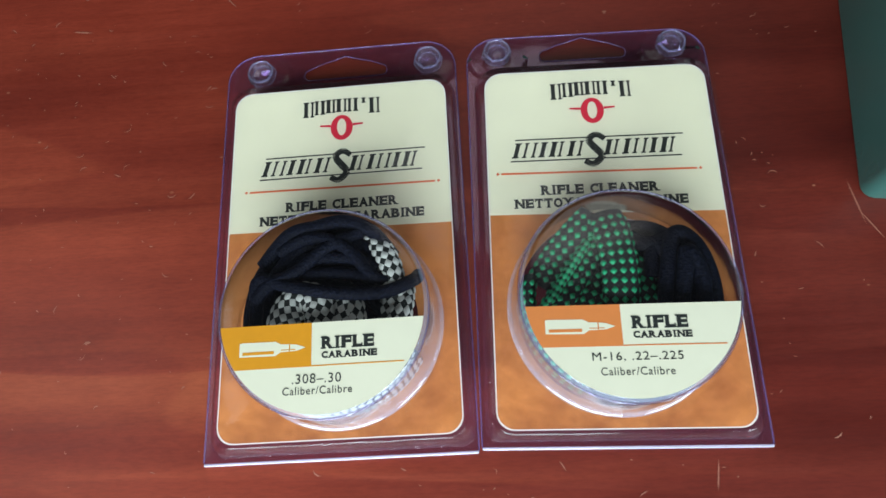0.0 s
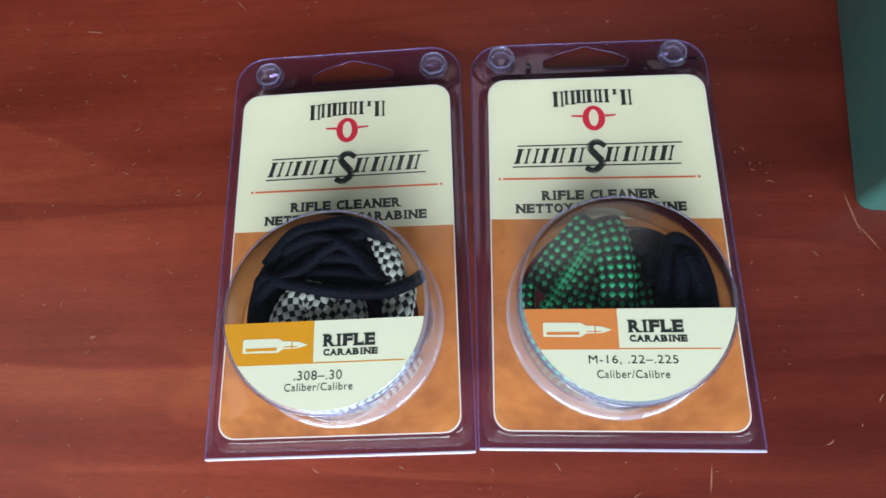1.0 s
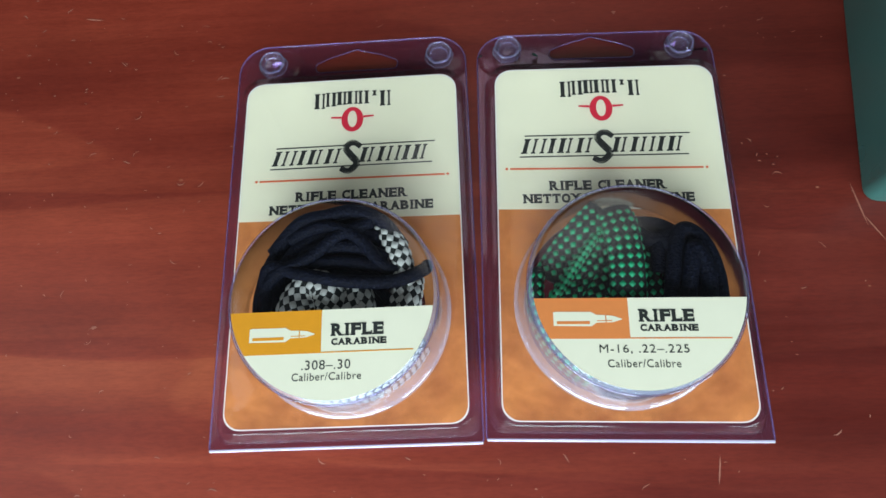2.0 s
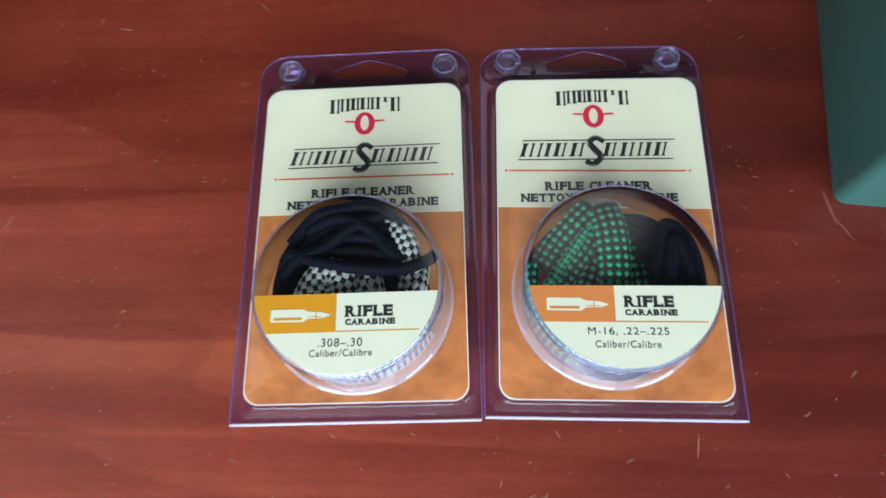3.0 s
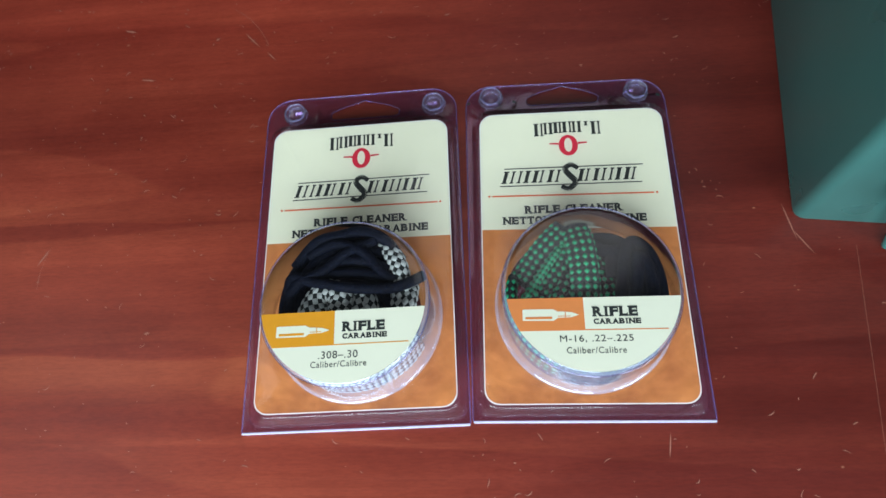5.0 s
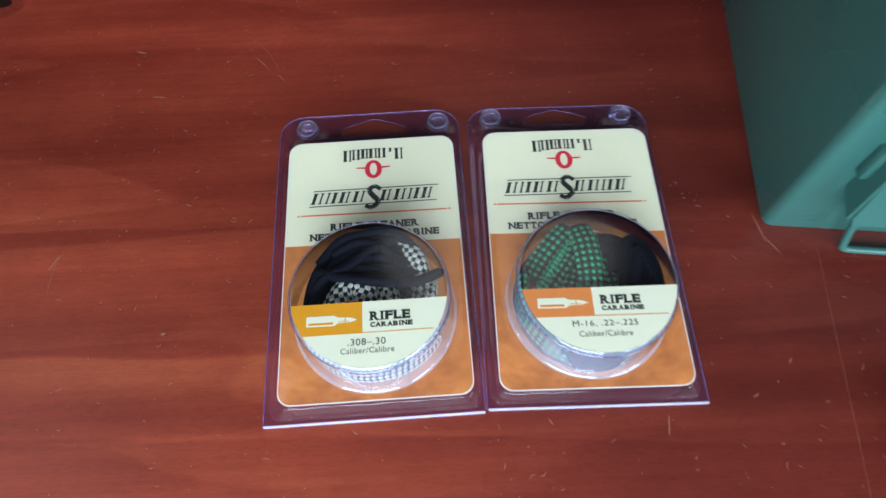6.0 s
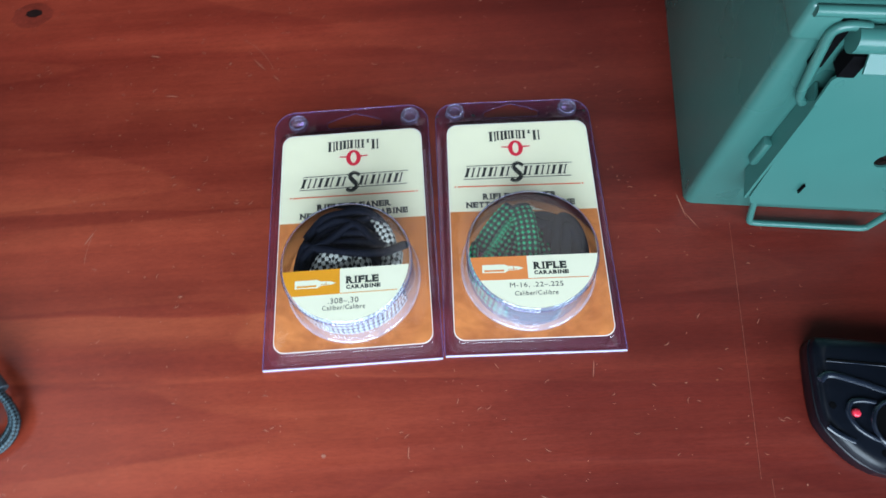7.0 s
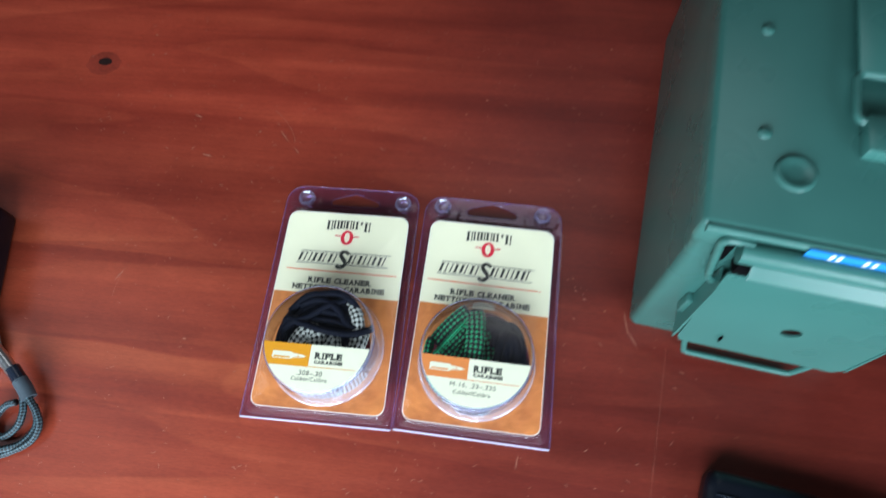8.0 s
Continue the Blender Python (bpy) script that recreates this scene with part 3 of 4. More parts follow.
def navy_cord(parent, pts, r=2.7, name="cord", mat=None):
    # the cords lie a little unevenly
    pts = [(x + lay.uniform(-1.1, 1.1), y + lay.uniform(-1.1, 1.1), z + lay.uniform(-0.8, 0.8)) for x, y, z in pts]
    path = smooth_path([(x * MM, y * MM, z * MM) for x, y, z in pts], 10)
    return part(name, tube(bmesh.new(), path, r * MM, r * MM, 12, uv=(1150, 18)), mat or NAVY, parent, smooth=180)


def blister_pack(m, label, ox, oy, tx, dome_x, dome_y, box_mat, calibre, cal_box, label_shift, ly, top, lean, sx, free):
    pk = thing("blister_pack", m, label, "blister pack", "blister packs on the table")
    hole = hang_hole(sx)
    # flat back shell with a hanging hole
    part("back_shell", sheet(bmesh.new(), shell_outline(top, lean), (hole,), 1.4 * MM, 0.4 * MM), TINTED, pk)
    # front shell: flange, sloping wall, flat panel with a round opening below the dome
    bm = bmesh.new()
    a, b, c, d = (rounded(x0 * MM, x1 * MM, y0 * MM, y1 * MM, [r * MM for r in rr], 7) for x0, x1, y0, y1, rr in (
        (-57.5, 57.5, 0, 175, (2, 2, 6, 6)), (-55.5 + ox / 2, 55.5 + ox / 2, 2.6, 173.5 + oy, (6, 6, 8, 8)), (-52.6 + ox, 52.6 + ox, 4.6 + oy, 171 + oy, (9, 9, 9, 9)), (-51.6 + ox, 51.6 + ox, 5.5 + oy, 170 + oy, (9, 9, 9, 9))))
    rows = band(bm, (ring(a, 2.0 * MM), ring(b, 2.2 * MM), ring(c, 12.6 * MM), ring(d, 13.4 * MM)))
    circle = [(dome_x * MM + 43.7 * MM * math.cos(k * math.pi / 36), dome_y * MM + 43.7 * MM * math.sin(k * math.pi / 36)) for k in range(72)]
    sheet(bm, d, (circle,), 13.4 * MM)
    # raised lobes in the top corners
    for s in (-1, 1):
        lob = [rounded((sx + s * 41.5 - w) * MM, (sx + s * 41.5 + w) * MM, (175 - k) * MM, (top - 5 + k) * MM, [r * MM] * 4, 6) for w, k, r in ((15.0, 2, 10), (13.4, 0.5, 9), (12.0, -0.5, 8))]
        rr = band(bm, (ring(lob[0], 2.1 * MM), ring(lob[1], 3.6 * MM), ring(lob[2], 4.0 * MM)))
        bm.faces.new(rr[-1])
    bmesh.ops.remove_doubles(bm, verts=bm.verts, dist=0.00001)
    part("front_shell", bm, CLEAR, pk, "clear plastic front with a violet sheen", smooth=40)
    # edge tubes with the plastic's violet sheen painted in
    for pts, z, r in ((shell_outline(top, lean), 1.6, 0.42), (hole, 1.7, 0.28)):
        path = [Vector((x, y, z * MM)) for x, y in pts]
        part("shell_edge", tube(bmesh.new(), path, r * MM, r * MM, 6, closed=True), RIM, pk, smooth=180)
    # lower fold, its white highlight put into the colour
    bm = bmesh.new()
    box(bm, -57.3 * MM, 57.3 * MM, -0.3 * MM, 0.9 * MM, 0.5 * MM, 2.4 * MM, 0.4 * MM)
    part("bottom_fold", bm, EDGE, pk, "folded clear lower edge with a painted white highlight")
    # hexagonal snaps
    for s in (-1, 1):
        bm = bmesh.new()
        rings = []
        for r, z in ((7.2, 4.0), (6.6, 6.6), (6.0, 7.2), (5.2, 6.6), (4.7, 4.4), (2.2, 3.6)):
            rings.append([((sx + s * 41.8) * MM + r * MM * math.cos(radians(60 * k + 10)), 185 * MM + r * MM * math.sin(radians(60 * k + 10)), z * MM) for k in range(6)])
        bm.faces.new(band(bm, rings)[-1])
        snap = part("snap", bm, SNAP, pk, "hexagonal clear snap")
        # tubes round each snap with violet-white glints painted in
        for r, z, w in ((6.3, 7.0, 0.5), (4.8, 4.6, 0.3), (7.2, 4.2, 0.25)):
            hexa = [Vector(((sx + s * 41.8) * MM + r * MM * math.cos(radians(30 * k + 10)) * (1 if k % 2 == 0 else 0.95), 185 * MM + r * MM * math.sin(radians(30 * k + 10)) * (1 if k % 2 == 0 else 0.95), z * MM)) for k in range(12)]
            part("snap_glint", tube(bmesh.new(), hexa, w * MM, w * MM, 6, closed=True), SNAPEDGE, snap, smooth=180)
    # printed card
    outline = rounded(-50.3 * MM, 50.3 * MM, 6.7 * MM, 168 * MM, (7 * MM, 7 * MM, 8 * MM, 8 * MM), 6)
    opening = [((dome_x - ox + free * math.cos(k * math.pi / 32)) * MM, (dome_y - oy + free * math.sin(k * math.pi / 32)) * MM) for k in range(64)]
    card = part("card", sheet(bmesh.new(), outline, (opening,), CARD_Z, 0.5 * MM), WHITE_EDGE, pk, "printed cream and orange card")
    card.location = (ox * MM, oy * MM, 0)
    z1, z2 = CARD_Z + 0.06 * MM, CARD_Z + 0.12 * MM
    # the two printed fields meet on a slightly falling line and leave the dome free
    fall = lambda x: (96.3 - 1.4 * x / 99.6) * MM
    hi = rounded(-49.8 * MM, 49.8 * MM, 96.5 * MM, 167.5 * MM, (0, 0, 8 * MM, 8 * MM), 6)
    hi[0], hi[1] = (hi[0][0], fall(-49.8)), (hi[1][0], fall(49.8))
    part("cream_panel", sheet(bmesh.new(), hi, (), z1), CREAM, card)
    lo = rounded(-49.8 * MM, 49.8 * MM, 7.2 * MM, 96 * MM, (7 * MM, 7 * MM, 0, 0), 6)
    lo[-2], lo[-1] = (lo[-2][0], fall(49.8)), (lo[-1][0], fall(-49.8))
    part("orange_panel", sheet(bmesh.new(), lo, (opening,), z1), ORANGE, card)
    # maker's mark as plain upright bars on an arch, and a red ring with a bar
    bm = bmesh.new()
    for k in range(7):
        f = (k - 3) / 3
        x = 18 * f * 0.87
        y0, y1 = 152.6 + 1.8 * (1 - f * f), 159.6 + 1.8 - 0.6 * f * f
        for u0, u1 in (((-2.3, -0.5), (1.2, 2.1)), ((-2.1, -0.9), (0.7, 2.2)), ((-2.0, -0.2), (0.9, 1.9)))[k % 3] if k != 5 else ((-0.6, 0.6),):
            lift = (y1 - y0) * 0.62 if k == 5 else 0
            quad(bm, ((x + u0, y0 + lift), (x + u1, y0 + lift), (x + u1, y1), (x + u0, y1)), z2)
            for yb in (y0 + lift, y1 - 0.7):
                quad(bm, ((x + u0 - 0.4, yb), (x + u1 + 0.4, yb), (x + u1 + 0.4, yb + 0.7), (x + u0 - 0.4, yb + 0.7)), z2 + 0.01 * MM)
    part("maker_mark", bm, INK, card).location.x = (tx - ox) * MM
    bm = bmesh.new()
    oval = lambda rx, ry, cy: [(rx * MM * math.cos(k * math.pi / 16), (cy + ry * math.sin(k * math.pi / 16)) * MM) for k in range(32)]
    sheet(bm, oval(5.2, 6.5, 146.2), (oval(2.2, 4.4, 146.4),), z2)
    for s in (-1, 1):
        quad(bm, ((s * 5.2, 146.7), (s * 10.2, 147.2), (s * 10.2, 148.0), (s * 5.2, 147.9)), z2)
    part("ring_mark", bm, RED_INK, card, "red ring mark").location.x = (tx - ox) * MM
    bm = bmesh.new()
    for y0, y1, xa, xb in ((132.4, 133.0, -35.5, 38.5), (121.9, 122.5, -38, 37)):
        quad(bm, ((xa, y0), (xb, y0), (xb, y1), (xa, y1)), z2)
    for k in range(9):
        x = -33.2 + 8.1 * k
        if k == 4:
            path = smooth_path([(4.2, 131.6, 0), (0.6, 134.0, 0), (-2.8, 131.4, 0), (-0.2, 127.2, 0), (2.4, 123.4, 0), (-1.4, 119.6, 0), (-5.2, 121.2, 0)], 8)
            for i in range(len(path) - 1):
                p, q = path[i], path[i + 1]
                dn = (q - p).normalized().cross(Vector((0, 0, 1)))
                wd = 1.7 - 0.9 * abs(i / len(path) - 0.5)
                quad(bm, [(v.x, v.y) for v in (p - dn * wd, q - dn * wd, q + dn * wd, p + dn * wd)], z2 + i * 0.0005 * MM)
            continue
        slant = lambda u0, u1, y0, y1: [(x + u + (y - 127) * 0.28, y) for u, y in ((u0, y0), (u1, y0), (u1, y1), (u0, y1))]
        for u0, u1 in (((-2.9, -1.0), (1.5, 2.5)), ((-2.7, -1.7), (0.7, 2.6)), ((-2.9, -0.9), (1.0, 1.9)))[k % 3]:
            quad(bm, slant(u0, u1, 123.8, 131.2), z2)
            for yb in (123.8, 130.5):
                quad(bm, slant(u0 - 0.5, u1 + 0.5, yb, yb + 0.7), z2 + 0.01 * MM)
    part("name_mark", bm, INK, card, "slanted black bars and a swash between two rules").location.x = (tx - ox) * MM
    bm = bmesh.new()
    quad(bm, ((-42.5, 115.9), (42.5, 115.1), (42.5, 116.0), (-42.5, 116.8)), z2)
    for s in (-1, 1):
        quad(bm, ((s * 44, 115.2 - s * 0.4), (s * 44.8, 116.0 - s * 0.4), (s * 44, 116.8 - s * 0.4), (s * 43.2, 116.0 - s * 0.4)), z2)
    part("rule", bm, RULE_INK, card).location.x = (tx - ox) * MM
    slab_lettering("RIFLE CLEANER", (-25.3 + tx - ox) * MM, 105.6 * MM, 50.6 * MM, 4.6 * MM, z2, INK, card)
    slab_lettering("NETTOYA", (-37 + tx - ox) * MM, 99.6 * MM, 29.5 * MM, 4.4 * MM, z2, INK, card)
    slab_lettering("CARABINE", (5 + tx - ox) * MM, 99.4 * MM, 32 * MM, 4.4 * MM, z2, INK, card)
    # dome
    cx, cy, zt = dome_x * MM, dome_y * MM, 43.0 * MM
    bm = bmesh.new()
    prof = [(43.8 * MM, 13.4 * MM), (42.8 * MM, 13.7 * MM), (42.2 * MM, 15 * MM), (39.9 * MM, zt - 3 * MM)]
    prof += [(39.9 * MM - 2.6 * MM * (1 - math.cos(a)), zt - 3 * MM + 3 * MM * math.sin(a)) for a in (0.35, 0.7, 1.05)]
    lathe(bm, prof, cx, cy, cap=False)
    part("dome_wall", bm, DOMEWALL, pk, "clear side of the dome with a painted pale haze", smooth=50)
    bm = bmesh.new()
    prof = prof[-1:]
    prof += [(39.9 * MM - 2.6 * MM * (1 - math.cos(a)), zt - 3 * MM + 3 * MM * math.sin(a)) for a in (1.35, 1.57)]
    prof += [(30 * MM, zt + 0.15 * MM), (15 * MM, zt + 0.3 * MM), (0.5 * MM, zt + 0.35 * MM)]
    lathe(bm, prof, cx, cy)
    part("dome", bm, DOME, pk, "clear round plastic dome", smooth=50)
    bm = bmesh.new()
    tube(bm, [Vector((cx + 40.2 * MM * math.cos(k * math.pi / 40), cy + 40.2 * MM * math.sin(k * math.pi / 40), zt - 2.2 * MM)) for k in range(80)], 0.4 * MM, 0.5 * MM, 6, closed=True)
    part("dome_edge", bm, SNAP, pk, smooth=180)
    # half-round label on the dome
    zl = zt + 0.55 * MM
    chord, R = cy - 5.4 * MM, 38.6 * MM
    a0 = math.asin(-5.4 * MM / R)
    arc = [(cx + R * math.cos(a), cy + R * math.sin(a)) for a in np.linspace(math.pi - a0, 2 * math.pi + a0, 40)]
    lab = part("dome_label", sheet(bmesh.new(), arc, (), zl, 0.12 * MM), CREAM, pk, "cream and orange half-round paper label")
    bx, by = cx + label_shift * MM, cy + (ly - 20.5) * MM
    side = [(x, y) for x, y in arc if x < cx - 10 * MM and y >= by]
    xl = cx - math.sqrt(R * R - (by - cy) ** 2)
    part("colour_panel", sheet(bmesh.new(), [(bx, chord)] + [p for p in side] + [(xl, by), (bx, by)], (), zl + 0.05 * MM), box_mat, lab)
    bm = bmesh.new()
    xr = cx + math.sqrt(R * R - (by - cy) ** 2) - 1.5 * MM
    for pts in (((bx, by), (xr, by), (xr, by + 0.45 * MM), (bx, by + 0.45 * MM)),):
        bm.faces.new([bm.verts.new((x, y, zl + 0.05 * MM)) for x, y in pts])
    part("label_rule", bm, box_mat, lab)
    # cartridge picture
    px, py = bx - 27 * MM, cy + (ly - 13.2) * MM
    case = [(0, -2.6), (0, 2.4), (0.9, 2.6), (13.5, 2.5), (15.5, 1.4), (18.5, 1.3), (21.5, 1.0), (24.8, -0.2), (21.5, -1.3), (18.5, -1.4), (15.5, -1.5), (13.5, -2.8)]
    part("cartridge_picture", sheet(bmesh.new(), [(px + x * MM, py + y * MM) for x, y in case], (), zl + 0.1 * MM), CREAM, lab)
    bm = bmesh.new()
    for x0, x1, y0, y1 in ((1.2, 13.0, -2.0, -0.9), (18.6, 19.0, -1.3, 1.2), (15.6, 21.0, -0.9, -0.6)):
        bm.faces.new([bm.verts.new((px + x * MM, py + y * MM, zl + 0.14 * MM)) for x, y in ((x0, y0), (x1, y0), (x1, y1), (x0, y1))])
    part("picture_lines", bm, box_mat, lab)
    zt2 = zl + 0.1 * MM
    slab_lettering("RIFLE", bx + 3.8 * MM, cy + (ly - 14.4) * MM, 19.4 * MM, 4.6 * MM, zt2, INK, lab)
    slab_lettering("CARABINE", bx + 3.8 * MM, cy + (ly - 17.8) * MM, 20.4 * MM, 2.5 * MM, zt2, INK, lab)
    lettering(calibre, cx + cal_box[0] * MM, cy + cal_box[1] * MM, cal_box[2] * MM, 3.4 * MM, zt2, INK, lab, 0.0, spacing=1.1)
    lettering("Caliber/Calibre", cx + cal_box[3] * MM, cy + cal_box[4] * MM, 25.4 * MM, 2.8 * MM, zt2, INK, lab, 0.0, spacing=1.1)
    return pk


def dome_pts(pk_dome, pts):
    return [(pk_dome[0] + x, pk_dome[1] + y, z) for x, y, z in pts]


LD, RD = (2.7, 54.6), (-1.6, 55.1)
left = blister_pack(pose(-0.0579, -0.0012, 0, 0, 0, 1.1), "clear blister pack with navy cord and black-white braided rope", 2.0, 1.0, 3.0, *LD, AMBER, ".308–.30", (-10.4, -27.5, 18, -13.8, -31.4), -3.4, -1.0, 198, 0.0, 2.5, 33.0)
right = blister_pack(pose(0.0582, 0, 0, 0, 0, -1.0), "clear blister pack with green-black braided rope", -1.1, 0.3, -2.8, *RD, CORAL, "M-16, .22–.225", (-15.6, -25.9, 31.4, -13.0, -30.6), -4.4, 0.1, 195.5, -2.2, -2.9, 39.5)

# rope and cord coiled in the first pack
for pts in (((-20, -12, 27), (-18, -2, 32), (-11, 6, 35), (-4, 4, 35.5), (-2, -6, 34), (-3, -16, 30)),
            ((2, -16, 30), (4.5, -4, 33), (8, 4, 33), (10, -2, 32), (9, -14, 28)),
            ((24, -3, 30), (26, 8, 33.5), (24.5, 18, 34.5), (19, 27, 33), (12, 31, 29)),
            ((24, -14, 30), (28, -2, 33), (29, 6, 30), (29, 12, 25))):
    braided_rope(left, dome_pts(LD, pts), 12.5 if pts[0][0] < 0 else 9.0, 8, PALE_PICK, "black and white braided rope")
for zc, rr in ((18.5, 36.4), (28.5, 36.0), (36.0, 35.0)):
    braided_rope(left, dome_pts(LD, [(rr * math.cos(radians(a)), rr * math.sin(radians(a)), zc + 2 * math.sin(a * 0.05)) for a in range(190, 340, 12)]), 5, 9.5, PALE_PICK, "black and white braided rope", 1.5, 0.85)
for pts, r in ((((-30, -12, 30), (-29.5, 2, 33), (-26, 14, 35.5), (-14, 9.5, 39), (4, 7, 39.6), (22, 7, 38.5), (34, 9.5, 35), (36, 14, 28)), 2.7),
            (((-33, -10, 27), (-33.5, 4, 29), (-29, 17, 31), (-19, 28, 32), (-4, 33.5, 32), (12, 32.5, 31), (22, 26, 30), (25, 18, 28)), 2.7),
            (((-26, -12, 27), (-25.5, 6, 30), (-20, 18, 33), (-9, 25.5, 35), (5, 27.5, 35), (17, 25, 34), (22, 18, 33)), 2.7),
            (((-21, 12, 30), (-14, 19.5, 34), (-2, 21.5, 36), (11, 20, 36), (19, 17, 34)), 2.7),
            (((-17, 13, 33), (-6, 15.5, 36), (8, 15, 37), (20, 12.5, 36)), 2.5),
            (((-29, -16, 22), (-31, 8, 24), (-22, 24, 26), (-6, 30, 28), (10, 29, 28)), 2.7),
            (((-27, 20, 33), (-16, 31, 36), (-4, 35.4, 37.6), (8, 35.2, 37.6), (18, 30.5, 36), (25, 22, 31)), 2.9),
            (((-16, 27, 24), (-9, 33, 24), (0, 36, 24), (14, 33, 24), (24, 24, 23)), 2.9),
            (((12, 10, 30), (17, 3, 31), (24, -4, 30), (30, -10, 27)), 2.2),
            (((-22, -12, 24), (-20, 2, 27), (-14, 12, 28), (8, 10, 26), (14, -6, 26)), 2.7),
            (((-31, 4, 33), (-24, 11, 36.5), (-12, 16.5, 38), (2, 25, 38), (14, 31, 36)), 2.6),
            (((-20, 26, 34.5), (-6, 29.5, 38), (8, 24, 38.5), (18, 14, 37.5), (27, 11, 35)), 2.6),
            (((8, 12, 26), (14, 2, 28), (18, -10, 26)), 2.7)):
    navy_cord(left, dome_pts(LD, pts), r)
for pk, dm in ((left, LD), (right, RD)):
    for zc, off in ((16.5, 0.0), (21.5, 1.5)):
        turns = [((6 + off + 5.2 * a / 360) * math.cos(radians(a)), (6 + off + 5.2 * a / 360) * math.sin(radians(a)), zc) for a in range(0, 1740 if pk is left else 1560, 24)]
        navy_cord(pk, dome_pts(dm, turns), 2.8)
for r, zc in ((31.5, 18), (31.5, 24), (30.5, 30), (26, 22), (25.5, 28), (24, 33)):
    navy_cord(right, dome_pts(RD, [(r * math.cos(radians(a)), r * math.sin(radians(a)), zc - 3 * max(0, a - 50) / 40) for a in range(-28, 88, 12)]), 3.1)
# rope and cord coiled in the second pack
for pts, w in ((((-33, -15, 28), (-28, -6, 31.5), (-20, 5, 33), (-12, 16, 33), (-8, 27, 33)), 10.5),
            (((-31, 6, 27), (-25, 15, 29.5), (-17, 24, 33.5), (-9, 32, 33.5)), 13),
            (((-19, -18, 28), (-15, -8, 31), (-11, 2, 31.5), (-8, 12, 31)), 11),
            (((-3, -16, 34), (-2.4, -4, 37.5), (-2.2, 8, 39), (-3.2, 22, 39), (-5, 32, 35.5)), 13.5),
            (((10, -14, 27), (9.5, 0, 29), (8, 10, 29), (4, 18, 27)), 9)):
    braided_rope(right, dome_pts(RD, pts), w, 6, GREEN_PICK, "green and black braided rope", 1.75, 0.70, 0.10)
braided_rope(right, dome_pts(RD, ((-35, -8, 31.5), (-28, -1, 34.5), (-21, 9, 36), (-14, 19, 36), (-10, 24, 34))), 3.0, 2.6, GREEN_PICK, "green stitched rope edge", 1.3, 0.95, 0.3)
for zc, rr, stop in ((19.5, 36.2, 261), (30, 35.8, 246)):
    braided_rope(right, dome_pts(RD, [(rr * math.cos(radians(a)), rr * math.sin(radians(a)), zc) for a in range(165, stop, 12)]), 5, 10.5, GREEN_PICK, "green and black braided rope", 1.75, 0.70, 0.10)
for pts in (((14, -14, 30), (17, 2, 33), (19, 14, 34), (24, 20, 33), (30, 16, 32), (33, 2, 31), (33, -14, 28)),
            ((18, -14, 32), (22, 2, 34.5), (24, 12, 35), (28, 8, 34), (29, -4, 33), (27, -16, 31)),
            ((12, -16, 24), (12, 10, 26), (17, 19, 27), (25, 20, 26), (30, 8, 25), (31, -10, 24)),
            ((23, -16, 33), (25, -4, 34), (26, 4, 34), (24, 10, 33), (20, 4, 31), (18, -10, 30)),
            ((4, 28, 22), (-4, 32, 22), (-14, 31, 22), (-24, 24, 22)),
            ((-8, -35, 17), (4, -36, 17.5), (16, -32.5, 17), (27, -24, 18), (34, -11, 18)),
            ((-14, -33, 26), (0, -36, 24), (12, -34.5, 25), (25, -26, 26), (34.5, -9, 27)),
            ((33, -14, 29), (33.4, -2, 30), (30.8, 8, 31), (26, 15, 31)),
            ((34.5, -12, 23), (35, -1, 24), (31.5, 9, 25), (25, 16, 25)),
            ((30, -14, 24), (31.5, 2, 26), (28, 14, 26), (20, 17, 26)),
            ((12, 8, 31), (13, 18, 32), (18, 24, 32), (25, 20, 32), (27, 10, 33)),
            ((8, -14, 24), (10, 12, 27), (14, 24, 28), (23, 22, 28), (29, 11, 28), (31, -12, 26)),
            ((14, -14, 33), (17, 9, 36), (21, 23, 36), (28, 20, 35.5), (31.5, 6, 35), (32, -12, 33)),
            ((19, -14, 35.5), (21.5, 8, 37.5), (24, 15, 37.5), (27, 6, 37), (26, -14, 35)),
            ((9, 4, 24), (6, 18, 25), (11, 28, 25), (22, 25, 25), (30, 16, 25), (33, 2, 24))):
    navy_cord(right, dome_pts(RD, pts), 3.1)


